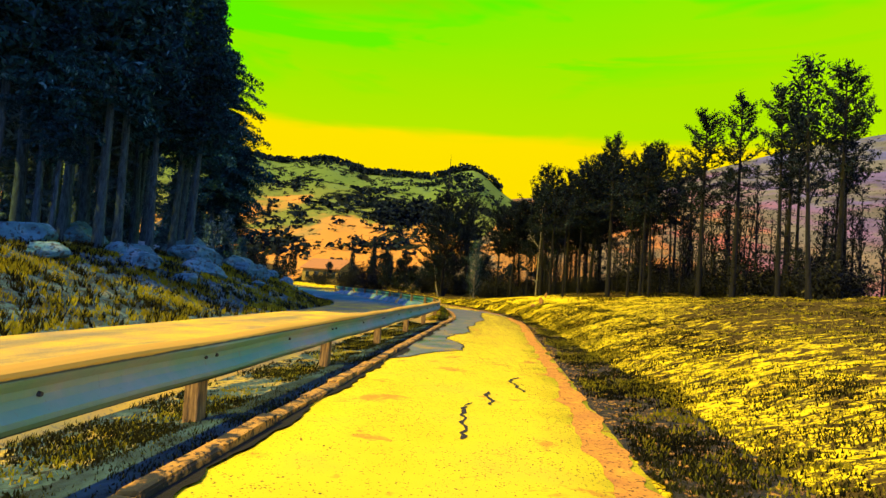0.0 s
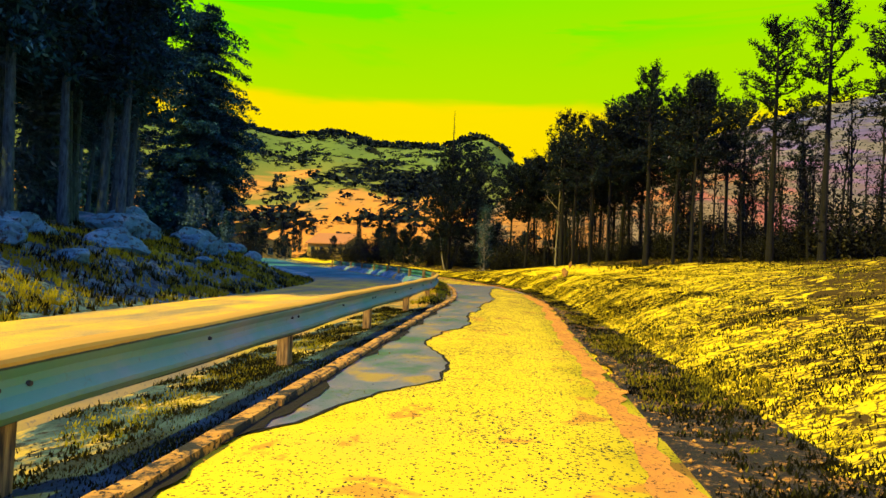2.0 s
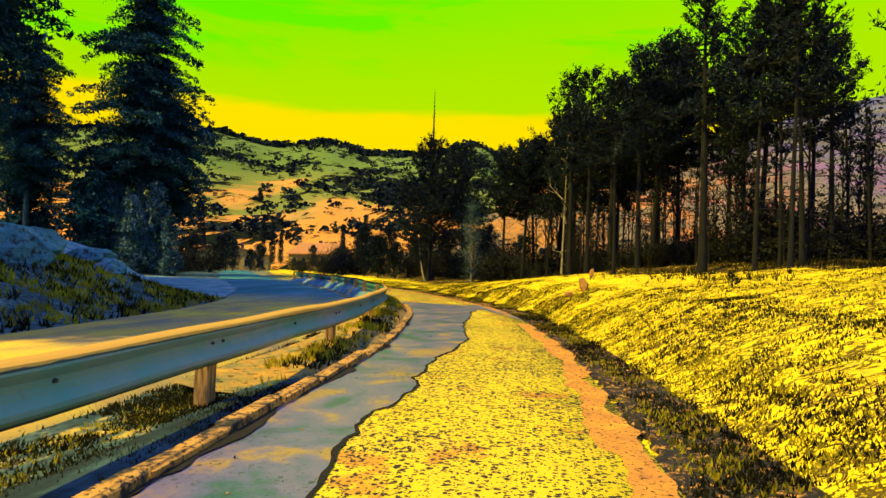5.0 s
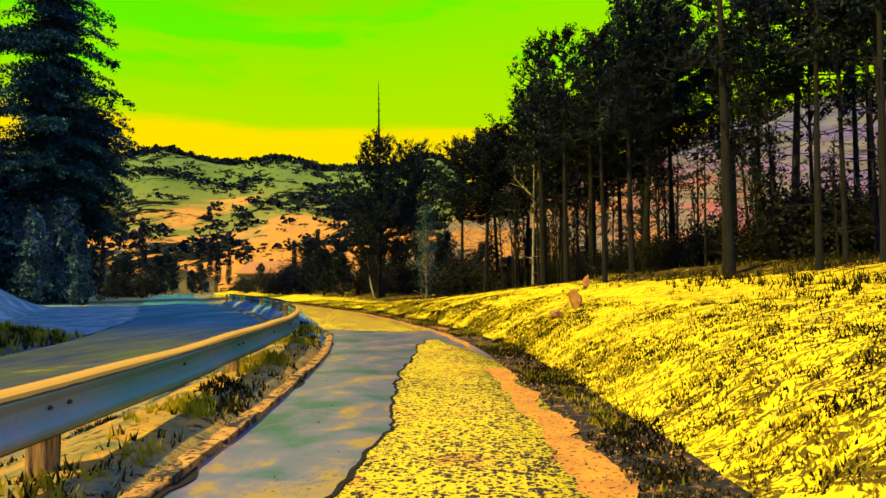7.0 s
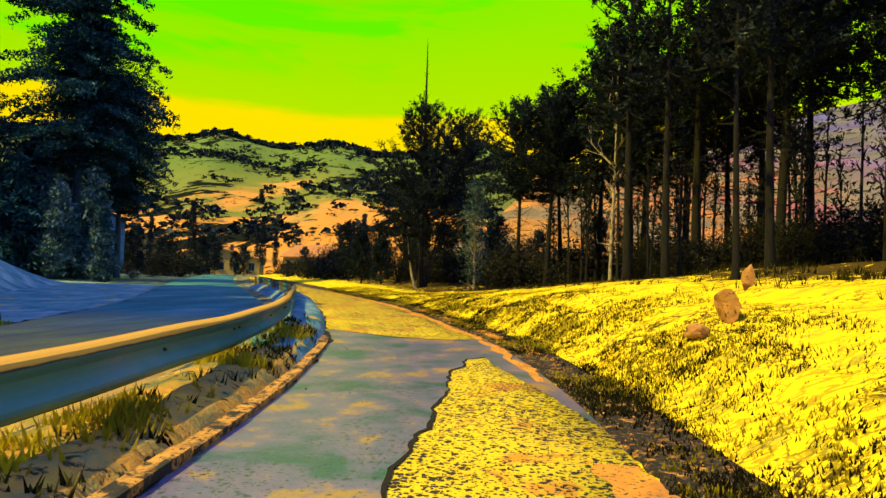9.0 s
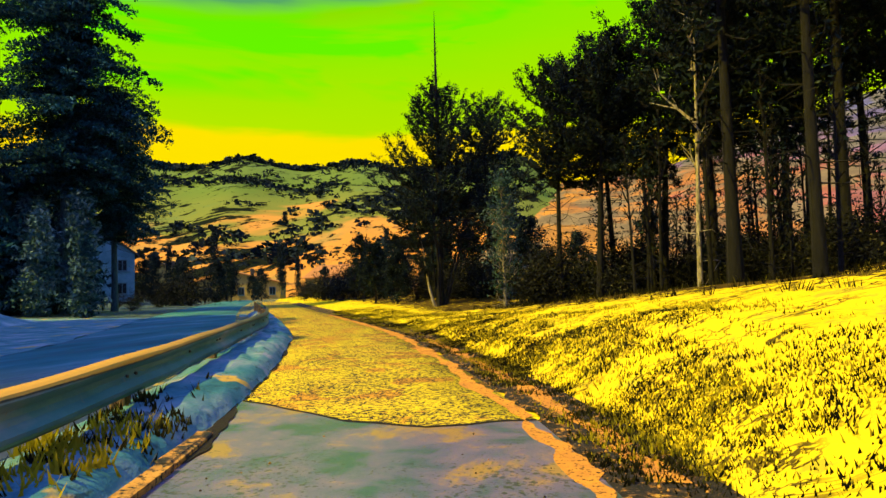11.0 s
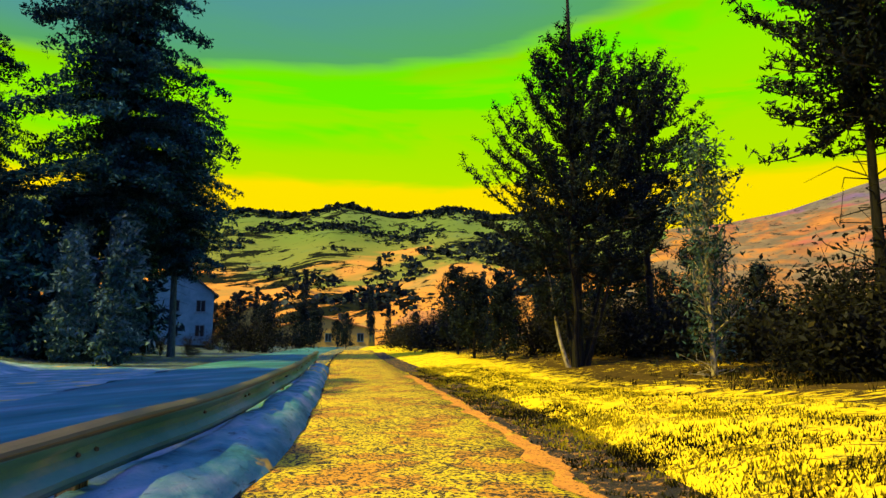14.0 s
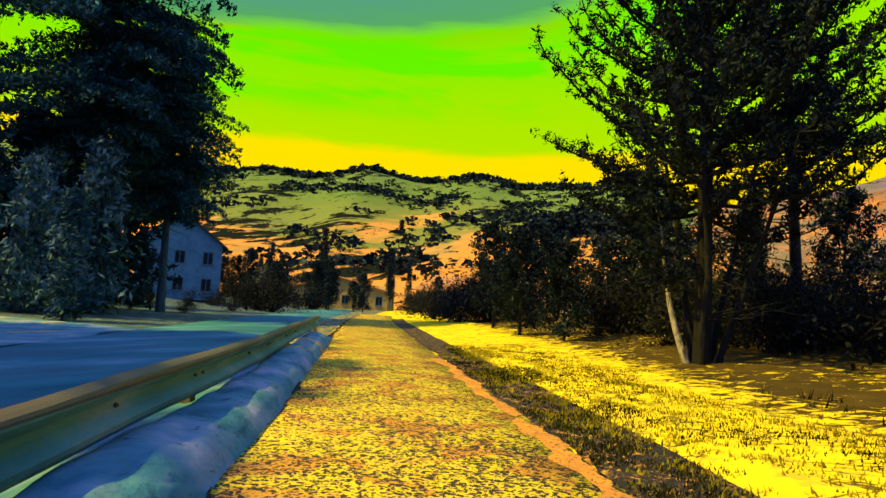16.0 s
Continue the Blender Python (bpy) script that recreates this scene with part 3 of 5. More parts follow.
for y0, y1, ds, zs, seed in ((-10, 30, [1.18, 1.34, 1.47], [0.001, 0.005, 0.007], 47), (33, 60, [1.28, 1.38, 1.47], [0.001, 0.005, 0.007], 48), (35.5, 46, [1.74, 1.86, 1.97], [0.001, 0.010, 0.006], 49)):
    dirt = built("edge_dirt", strip("edge_dirt", ds, zs, y0, y1, 0.08, DIRT, 0.14, seed), DIRT)
    tagged(dirt, "orange sandy dirt washed along the path's edge", "dirt", kind="structure")


def path_z(d):
    return np.interp(np.abs(d), [0, 0.75, 1.5], [0.012, 0.006, -0.005])


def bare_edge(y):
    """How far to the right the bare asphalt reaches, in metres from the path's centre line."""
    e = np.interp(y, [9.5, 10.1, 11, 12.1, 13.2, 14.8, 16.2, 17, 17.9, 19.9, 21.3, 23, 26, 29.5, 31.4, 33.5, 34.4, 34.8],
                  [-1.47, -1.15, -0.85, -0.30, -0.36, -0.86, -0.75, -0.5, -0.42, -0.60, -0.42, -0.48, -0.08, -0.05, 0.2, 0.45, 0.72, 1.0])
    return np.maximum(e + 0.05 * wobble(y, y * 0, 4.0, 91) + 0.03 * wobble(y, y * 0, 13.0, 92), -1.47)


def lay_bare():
    """Grey asphalt free of the pale crust, with a dark outline strip added round it."""
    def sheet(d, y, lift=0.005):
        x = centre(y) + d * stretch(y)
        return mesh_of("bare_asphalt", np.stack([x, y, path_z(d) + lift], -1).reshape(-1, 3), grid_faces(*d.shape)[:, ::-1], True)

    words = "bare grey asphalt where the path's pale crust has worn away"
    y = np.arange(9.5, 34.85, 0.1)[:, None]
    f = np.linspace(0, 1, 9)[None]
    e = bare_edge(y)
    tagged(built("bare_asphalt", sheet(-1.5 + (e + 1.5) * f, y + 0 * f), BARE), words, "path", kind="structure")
    # narrow dark ribbon added as an outline of the bare area
    outline_d = np.linspace(-0.016, 0.016, 2)[None]
    tagged(built("edge_outline", sheet(e + outline_d * (1.0 + 0.5 * wobble(y, y * 0, 9.0, 95)), y + 0 * outline_d, 0.009), OUTLINE), "thin dark outline strip added along the edge of bare asphalt", "path edge", kind="structure")
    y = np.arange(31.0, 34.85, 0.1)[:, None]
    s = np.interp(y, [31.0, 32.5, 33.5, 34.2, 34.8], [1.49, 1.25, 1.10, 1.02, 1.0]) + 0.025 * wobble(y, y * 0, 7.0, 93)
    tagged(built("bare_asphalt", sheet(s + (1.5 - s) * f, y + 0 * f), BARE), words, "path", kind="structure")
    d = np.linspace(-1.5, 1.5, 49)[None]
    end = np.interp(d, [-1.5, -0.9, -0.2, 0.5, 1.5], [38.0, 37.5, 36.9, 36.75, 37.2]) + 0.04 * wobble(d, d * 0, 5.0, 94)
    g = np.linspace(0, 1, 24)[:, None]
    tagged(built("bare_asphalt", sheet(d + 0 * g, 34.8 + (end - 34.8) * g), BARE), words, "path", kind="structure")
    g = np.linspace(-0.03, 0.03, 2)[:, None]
    tagged(built("edge_outline", sheet(d + 0 * g, end + g, 0.009), OUTLINE), "thin dark outline strip added along the edge of bare asphalt", "path edge", kind="structure")


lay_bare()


def lay_cracks():
    r = random.Random(5)
    for x0, y0, x1, y1, wide in ((1.33, 4.6, 1.21, 6.06, 0.055), (1.21, 6.06, 1.32, 6.3, 0.04), (1.44, 6.26, 1.40, 7.15, 0.06), (1.60, 8.25, 1.74, 8.72, 0.045), (1.60, 8.25, 1.82, 7.40, 0.05)):
        n = max(4, int(math.hypot(x1 - x0, y1 - y0) / 0.07))
        verts, faces = [], []
        sway = 0.0
        for i in range(n + 1):
            f = i / n
            sway = sway * 0.8 + r.uniform(-0.03, 0.03)
            half = wide * (0.35 + 0.65 * r.random()) * (0.4 if i in (0, n) else 1) / 2
            x, y = x0 + (x1 - x0) * f + sway, y0 + (y1 - y0) * f
            verts += [(x - half, y, 0.0155), (x + half, y, 0.0155)]
            if i:
                faces.append((2 * i - 2, 2 * i - 1, 2 * i + 1, 2 * i))
        built("crack", mesh_of("crack", verts, faces), CRACK, path, "dark open crack")


lay_cracks()


# ---- kerb ----
def kerb_d(y):
    return float(np.interp(y, [-10, 20, 26, 38, 60], [-1.46, -1.46, -1.36, -1.38, -1.30]))


def lay_kerb():
    kerb = tagged(new("kerb"), "worn stone kerb between path and barrier verge", "kerb", kind="structure")
    r = random.Random(2)
    shapes = []
    for k in range(4):
        bm = bmesh.new()
        box(bm, 0.14, 0.985, 0.2, (0, 0, -0.03), 0.022)
        for v in bm.verts:
            v.co += Vector((r.uniform(-0.01, 0.01), 0, r.uniform(-0.012, 0.008)))
        me = bpy.data.meshes.new("kerb_stone")
        bm.to_mesh(me)
        bm.free()
        me.materials.append(KERB)
        shapes.append(me)
    y = -8.0
    while y < 36.5:
        ob = new("kerb_stone", shapes[r.randrange(4)])
        x, _ = spot(kerb_d(y), y)
        ob.parent = kerb
        turn = -math.degrees(math.atan(np.interp(y, LINE_Y, SLOPE)))
        ob.matrix_basis = pose(x, y, 0.0 + r.uniform(-0.015, 0.01), r.uniform(-1, 1), r.uniform(-3, 3), turn + r.uniform(-0.6, 0.6))
        y += 1.0 / float(stretch(y))


# ---- guardrail ----
RAIL_D = -2.06


def rail_d(y):
    return RAIL_D + float(np.interp(y, [30, 40, 52], [0, -0.1, 0.22]))


def bank_height(d, y):
    """Top of the low bank between path and barrier."""
    h = np.interp(y, [21, 24, 27, 33, 36, 41, 62, 64], [-0.05, 0.10, 0.18, 0.24, 0.27, 0.33, 0.33, 0.1])
    left = -2.68 + np.interp(y, [30, 40, 52], [0, 0.02, 0.30])
    right = np.interp(y, [21, 36, 38, 50], [-1.50, -1.46, -1.33, -1.24]) + 0.03 * wobble(y, y * 0, 2.2, 97)
    u = np.clip((d - left) / (right - left), 0, 1)
    z = h * np.interp(u, [0, 0.14, 0.3, 0.5, 0.68, 0.84, 0.94, 1], [-0.3, 0.35, 0.7, 0.88, 0.84, 0.66, 0.36, -0.12])
    lump = np.clip(np.sin(u * math.pi) * 1.5, 0, 1)
    early = np.interp(y, [28, 34], [2.0, 1.5])
    return z + lump * early * (0.020 * wobble(d * 2, y, 1.6, 98) + 0.014 * wobble(d * 2, y, 6.0, 99)) * np.maximum(h, 0.02) / 0.3 - 0.01


def lay_bank(name, y0, y1, mat, label, kind):
    ys = np.arange(y0, y1, 0.10)[:, None]
    d = np.linspace(-2.80, -1.20, 27)[None] + 0 * ys
    z = bank_height(d, ys)
    x = centre(ys) + d * stretch(ys)
    me = mesh_of(name, np.stack([x, ys + 0 * d, z], -1).reshape(-1, 3), grid_faces(*d.shape)[:, ::-1], True)
    tagged(built(name, me, mat), label, kind, kind="structure")


lay_bank("verge_bank", 21.0, 33.4, EARTH, "lumpy orange-brown earth verge with tufts beside the barrier", "verge")
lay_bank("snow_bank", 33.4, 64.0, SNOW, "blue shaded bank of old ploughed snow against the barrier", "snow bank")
# strip of soil darkened by colour where the barrier's shadow falls
shadow_strip = built("rail_shadow_strip", strip("rail_shadow_strip", [-2.12, -1.98, -1.75, -1.52], [-0.06, -0.028, -0.018, -0.02], -10, 26, 0.12, RAIL_SHADE, 0.10, 61), RAIL_SHADE)
tagged(shadow_strip, "dark soil strip carrying the barrier shadow in its colour, beside the kerb", "verge", kind="structure")
PROFILE = [(a, b * 0.945) for a, b in [(0.010, 0.325), (0.030, 0.345), (0.075, 0.385), (0.078, 0.420), (0.030, 0.475), (0.012, 0.52), (0.018, 0.565), (0.060, 0.610), (0.078, 0.635), (0.076, 0.662), (0.062, 0.682), (0.030, 0.698), (-0.012, 0.712)]]


def build_guardrail():
    rail = tagged(new("guardrail"), "galvanised W-beam crash barrier on brown posts beside the road", "guardrail")
    ys = [4.52]
    while ys[0] > -12:
        ys.insert(0, ys[0] - 4.0)
    while ys[-1] < 62:
        ys.append(ys[-1] + 4.0 / float(stretch(ys[-1])))
    outline = PROFILE + [(a - 0.005, b) for a, b in PROFILE[::-1]]
    for y0, y1 in zip(ys, ys[1:]):
        steps = 8
        rows = []
        for i in range(steps + 1):
            y = y0 - 0.12 + (y1 - y0 + 0.12) * i / steps
            lift = 0.002 if i == 0 else 0.0
            sag = 0.008 * math.sin(y * 0.9) + 0.006 * math.sin(y * 2.3)
            rows.append([(*spot(rail_d(y) + a + lift * 2, y), b + sag) for a, b in outline])
        n = len(outline)
        verts = [p for row in rows for p in row]
        faces = [(i * n + j, i * n + (j + 1) % n, (i + 1) * n + (j + 1) % n, (i + 1) * n + j) for i in range(steps) for j in range(n)]
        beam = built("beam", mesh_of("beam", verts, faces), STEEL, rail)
        for k, z in ((0.10, 0.50), (-0.10, 0.50), (0.10, 0.595), (2.0, 0.50)):
            bm = bmesh.new()
            bmesh.ops.create_cone(bm, cap_ends=True, segments=8, radius1=0.017, radius2=0.013, depth=0.02, matrix=Matrix.Rotation(radians(90), 4, "Y"))
            x, y = spot(rail_d(y0 + k) + (0.025 if z < 0.6 else 0.085), y0 + k)
            bolt = part("bolt", bm, BOLT, beam)
            bolt.matrix_basis = pose(x, y, z)
    shape = None
    for y in ys:
        if shape is None:
            bm = bmesh.new()
            box(bm, 0.13, 0.16, 1.05, (0, 0, 0.10), 0.012)
            shape = bpy.data.meshes.new("post")
            bm.to_mesh(shape)
            bm.free()
            shape.materials.append(POST)
        post = new("post", shape)
        post.parent = rail
        x, _ = spot(rail_d(y) - 0.085, y)
        post.matrix_basis = pose(x, y, 0.0, random.uniform(-1.5, 1.5), random.uniform(-1, 1), -math.degrees(math.atan(np.interp(y, LINE_Y, SLOPE))))
    return rail


build_guardrail()


# ---- far hills ----
def hill(name, azimuths, radii, heights, base, mat, label, seed, curve=1.15):
    az = np.linspace(azimuths[0], azimuths[-1], 220)
    rr, hh = np.interp(az, azimuths, radii), np.interp(az, azimuths, heights)
    k = np.hanning(9)[1:-1] / np.hanning(9).sum()
    hh = np.convolve(np.pad(hh, 3, mode="edge"), k, "valid")
    f = np.concatenate([np.linspace(0, 1, 46), [1.06, 1.14, 1.3]])
    ff, aa = np.meshgrid(f, az)
    r = base + (rr[:, None] - base) * ff
    z = hh[:, None] * np.where(ff <= 1, np.clip(ff, 0, 1) ** curve, 1 - (ff - 1) * 1.6)
    x, y = r * np.sin(np.radians(aa)), r * np.cos(np.radians(aa))
    z = z + (2.6 * wobble(x, y, 0.035, seed) + 1.0 * wobble(x, y, 0.12, seed + 1)) * np.clip(ff * 1.5, 0, 1) * np.where(ff < 0.97, 1, 0.35)
    me = mesh_of(name, np.stack([x, y, z - 1.0], -1).reshape(-1, 3), grid_faces(len(az), len(f)), True)
    tagged(built(name, me, mat), label, "hill", kind="structure")
    return lambda a, g: (lambda i, j: (x[i, j], y[i, j], z[i, j] - 1.0))(np.abs(az - a).argmin(), np.abs(f - g).argmin())


on_left = hill("backdrop_hill", [-75, -60, -50, -41.7, -36.3, -32.5, -28.6, -24, -19, -16, -13.6, -9.7, -7.6, -6, -4.6, -3.2, 0, 6, 14],
     [500, 500, 500, 495, 490, 485, 478, 488, 500, 485, 468, 462, 450, 443, 441, 441, 445, 450, 450],
     [88, 92, 95, 86, 92, 87, 95, 88, 99, 88, 85, 84, 87, 89, 80, 70, 58, 40, 10], 150, HILL_L, "olive and ochre hillside with dark patches of woodland", 21)
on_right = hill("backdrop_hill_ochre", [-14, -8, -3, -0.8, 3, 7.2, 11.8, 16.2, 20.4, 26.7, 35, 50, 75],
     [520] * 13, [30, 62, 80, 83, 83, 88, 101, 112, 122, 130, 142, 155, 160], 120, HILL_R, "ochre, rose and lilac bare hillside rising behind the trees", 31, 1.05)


# ---- trees and bushes ----
def tubes(segments, sides=4):
    """Tapered limbs from rows of (start, end, radius at start, radius at end)."""
    seg = np.array([(*a, *b, r0, r1) for a, b, r0, r1 in segments])
    p, q, r0, r1 = seg[:, :3], seg[:, 3:6], seg[:, 6], seg[:, 7]
    along = q - p
    along /= np.linalg.norm(along, axis=1, keepdims=True) + 1e-9
    u = np.cross(along, np.where(np.abs(along[:, 2:]) > 0.9, [[1.0, 0, 0]], [[0, 0, 1.0]]))
    u /= np.linalg.norm(u, axis=1, keepdims=True) + 1e-9
    v = np.cross(along, u)
    ang = np.arange(sides) * 2 * np.pi / sides
    ring = np.cos(ang)[None, :, None] * u[:, None] + np.sin(ang)[None, :, None] * v[:, None]
    verts = np.concatenate([p[:, None] + ring * r0[:, None, None], q[:, None] + ring * r1[:, None, None]], 1)
    n = len(seg)
    base = (np.arange(n) * 2 * sides)[:, None, None]
    j = np.arange(sides)
    quad = np.stack([j, (j + 1) % sides, (j + 1) % sides + sides, j + sides], -1)[None]
    return verts.reshape(-1, 3), (base + quad).reshape(-1, 4)


def leaves(points, size, rng, droop=0.0, long=1.6):
    """Small ragged blades, one per point, turned every way."""
    n = len(points)
    a = rng.normal(size=(n, 3))
    a[:, 2] -= droop
    a /= np.linalg.norm(a, axis=1, keepdims=True)
    b = np.cross(a, rng.normal(size=(n, 3)))
    b /= np.linalg.norm(b, axis=1, keepdims=True) + 1e-9
    s = size * rng.uniform(0.5, 1.4, (n, 1))
    c = np.asarray(points)
    verts = np.stack([c - a * s * long * 0.5, c + b * s * 0.42, c + a * s * long * 0.6, c - b * s * 0.34], 1)
    return verts.reshape(-1, 3), np.arange(4 * n).reshape(n, 4)


def stem(pts, radii, sides=8):
    """One closed tapered tube along a row of points."""
    ang = np.arange(sides) * 2 * np.pi / sides
    ring = np.stack([np.cos(ang), np.sin(ang), 0 * ang], -1)
    verts = np.concatenate([p + ring * r for p, r in zip(pts, radii)])
    n = len(pts)
    j = np.arange(sides)
    quad = np.stack([j, (j + 1) % sides, (j + 1) % sides + sides, j + sides], -1)
    return verts, np.concatenate([quad + i * sides for i in range(n - 1)])


def bent_trunk(height, radius, rng, lean=0.03, n=9):
    pts = [np.array([0.0, 0.0, -0.3])]
    way = np.array([rng.normal() * lean, rng.normal() * lean, 1.0])
    for k in range(n):
        way[:2] += rng.normal(size=2) * lean * 0.4
        pts.append(pts[-1] + way / np.linalg.norm(way) * (height + 0.3) / n)
    radii = [radius * (1.25 if i == 0 else (1 - i / n) ** 0.8 + 0.05) for i in range(n + 1)]
    return pts, radii


def along(pts, f):
    k = min(int(f * (len(pts) - 1)), len(pts) - 2)
    g = f * (len(pts) - 1) - k
    return pts[k] * (1 - g) + pts[k + 1] * g


def spruce(seed, height=22.0, base=6.0, wide=4.2, radius=0.28, mat=None, thick=1.0, taper=0.6, blade=0.21):
    """A tall conifer with drooping tiered boughs, some bare limbs below."""
    rng = np.random.RandomState(seed)
    root = new("conifer_tree")
    pts, radii = bent_trunk(height, radius, rng, 0.012)
    v, f = stem(pts, radii)
    built("trunk", mesh_of("trunk", v, f, True), COOL_BARK, root)
    limbs, dots = [], []
    z = base
    while z < height - 0.4:
        g = (z - base) / (height - base)
        reach = wide * (1 - g) ** taper * min(1.0, 0.55 + g * 4) * (1 + 0.12 * math.sin(z * 1.7 + seed) + 0.12 * math.sin(z * 4.1))
        for k in range(rng.randint(5, 8)):
            a = rng.uniform(0, 6.283)
            length = reach * rng.uniform(0.55, 1.18)
            start = along(pts, min(0.99, (z + 0.3) / (height + 0.3)))
            out = np.array([math.cos(a), math.sin(a), 0.0])
            prev = start
            n = max(3, int(length / 0.5))
            for i in range(1, n + 1):
                h = i / n
                q = start + out * length * h + np.array([0, 0, 0.22 * length * h - 0.42 * length * h * h]) + rng.normal(size=3) * 0.05
                limbs.append((prev, q, 0.05 * (1 - h) + 0.012, 0.05 * (1 - h) + 0.008))
                side = np.array([-out[1], out[0], 0.0])
                for m in range(int(11 * thick)):
                    s = rng.normal() * 0.46 * (1.15 - h * 0.5)
                    dots.append(q + side * s + np.array([0, 0, -abs(rng.normal()) * 0.26]) + out * rng.uniform(-0.3, 0.2))
        z += rng.uniform(0.32, 0.62)
    for k in range(26):
        z = rng.uniform(base * 0.35, base)
        a = rng.uniform(0, 6.283)
        start = along(pts, z / height)
        end = start + np.array([math.cos(a), math.sin(a), -0.35]) * rng.uniform(0.6, 2.4)
        limbs.append((start, end, 0.03, 0.008))
    v, f = tubes(limbs, 3)
    built("branchwork", mesh_of("branchwork", v, f), COOL_BARK, root)
    v, f = leaves(np.array(dots), blade, rng, 0.5, 1.9)
    built("crown", mesh_of("crown", v, f), mat or SPRUCE, root)
    return root


def grow(start, way, length, radius, depth, rng, limbs, tips, rise, spread):
    n = 4 if depth > 0 else 2
    p = np.array(start, float)
    way = np.array(way, float)
    for i in range(n):
        way = way + rng.normal(size=3) * 0.10 + np.array([0, 0, rise])
        way /= np.linalg.norm(way)
        q = p + way * length / n
        r0, r1 = radius * (1 - 0.7 * i / n), radius * (1 - 0.7 * (i + 1) / n)
        limbs.append((p, q, max(r0, 0.006), max(r1, 0.004)))
        if depth > 0 and i > 0:
            for k in range(2):
                side = rng.normal(size=3)
                side -= way * (side @ way)
                side /= np.linalg.norm(side) + 1e-9
                turn = way * (1 - spread) + side * spread + np.array([0, 0, 0.12])
                grow(q, turn, length * rng.uniform(0.42, 0.62), r1 * 0.6, depth - 1, rng, limbs, tips, rise, spread)
        if depth <= 1:
            tips.append(q)
        p = q


def broad_tree(name, seed, height=8.8, base=4.0, wide=1.3, radius=0.12, leaf=3, size=0.10, rise=0.10, depth=2, mat=None, bark=None, count=16, spire=0.0, thin=0.0):
    """A slim tree with a long bare stem, many rising boughs and a dense top."""
    rng = np.random.RandomState(seed)
    root = new(name)
    pts, radii = bent_trunk(height, radius, rng, 0.02)
    v, f = stem(pts, radii)
    built("trunk", mesh_of("trunk", v, f, True), bark or BARK, root)
    limbs, tips = [], []
    for k in range(count):
        g = (k + rng.uniform(0, 1)) / count
        z = base + (height - base) * g * 0.96
        a = k * 2.4 + rng.uniform(-0.5, 0.5)
        reach = wide * (0.55 + 1.1 * g if g < 0.4 else 1.25 - 1.05 * g) * rng.uniform(0.5, 1.35) * (1 - spire * g)
        grow(along(pts, z / height), (math.cos(a), math.sin(a), 0.25 + rise * 3 + 0.5 * g), reach, 0.045, depth, rng, limbs, tips, rise, 0.55)
    for k in range(int(count * 0.5)):
        z = rng.uniform(base * 0.3, base)
        a = rng.uniform(0, 6.283)
        s = along(pts, z / height)
        m = s + np.array([math.cos(a), math.sin(a), rng.uniform(0.0, 0.6)]) * rng.uniform(0.2, 0.7)
        limbs.append((s, m, 0.016, 0.010))
        limbs.append((m, m + rng.normal(size=3) * 0.25, 0.010, 0.004))
    v, f = tubes(limbs, 3)
    built("branchwork", mesh_of("branchwork", v, f), bark or BARK, root)
    tips = np.array(tips)
    chance = np.clip((tips[:, 2] - base) / (height - base) * 2.2 + thin, 0.05, 1)
    tips = tips[rng.uniform(0, 1, len(tips)) < chance]
    dots = np.repeat(tips, leaf, 0) + rng.normal(size=(len(tips) * leaf, 3)) * 0.20
    v, f = leaves(dots, size, rng, -0.2, 2.2)
    built("crown", mesh_of("crown", v, f), mat or PINE, root)
    return root


def bough(start, a, reach, thick, tilt, rng, limbs, dots, needles=10, twig=0.44, step=0.28):
    """One limb that curves upward, with upright twigs; its needles thin out towards the tip."""
    n = max(3, int(reach / step))
    p = np.array(start, float)
    for i in range(n):
        h = i / n
        up = tilt + 0.95 * h + rng.normal() * 0.12
        b = a + rng.normal() * 0.16
        q = p + np.array([math.cos(b) * math.cos(up), math.sin(b) * math.cos(up), math.sin(up)]) * reach * 1.25 / n
        limbs.append((p, q, thick * (1 - 0.75 * h) + 0.006, thick * (1 - 0.75 * (h + 1 / n)) + 0.006))
        for m in range(4):
            c = rng.uniform(0, 6.283)
            way = np.array([math.cos(c) * 0.6 + math.cos(a) * 0.3, math.sin(c) * 0.6 + math.sin(a) * 0.3, rng.uniform(0.3, 1.1)])
            e = q + way * rng.uniform(0.55, 1.4) * twig * (1.0 - 0.35 * h)
            limbs.append((q, e, 0.011, 0.004))
            few = needles if h < 0.75 else needles * 0.45
            for k in range(int(few + rng.uniform(0, 1))):
                dots.append(q + (e - q) * rng.uniform(0.15, 1.0) + rng.normal(size=3) * 0.05)
        p = q


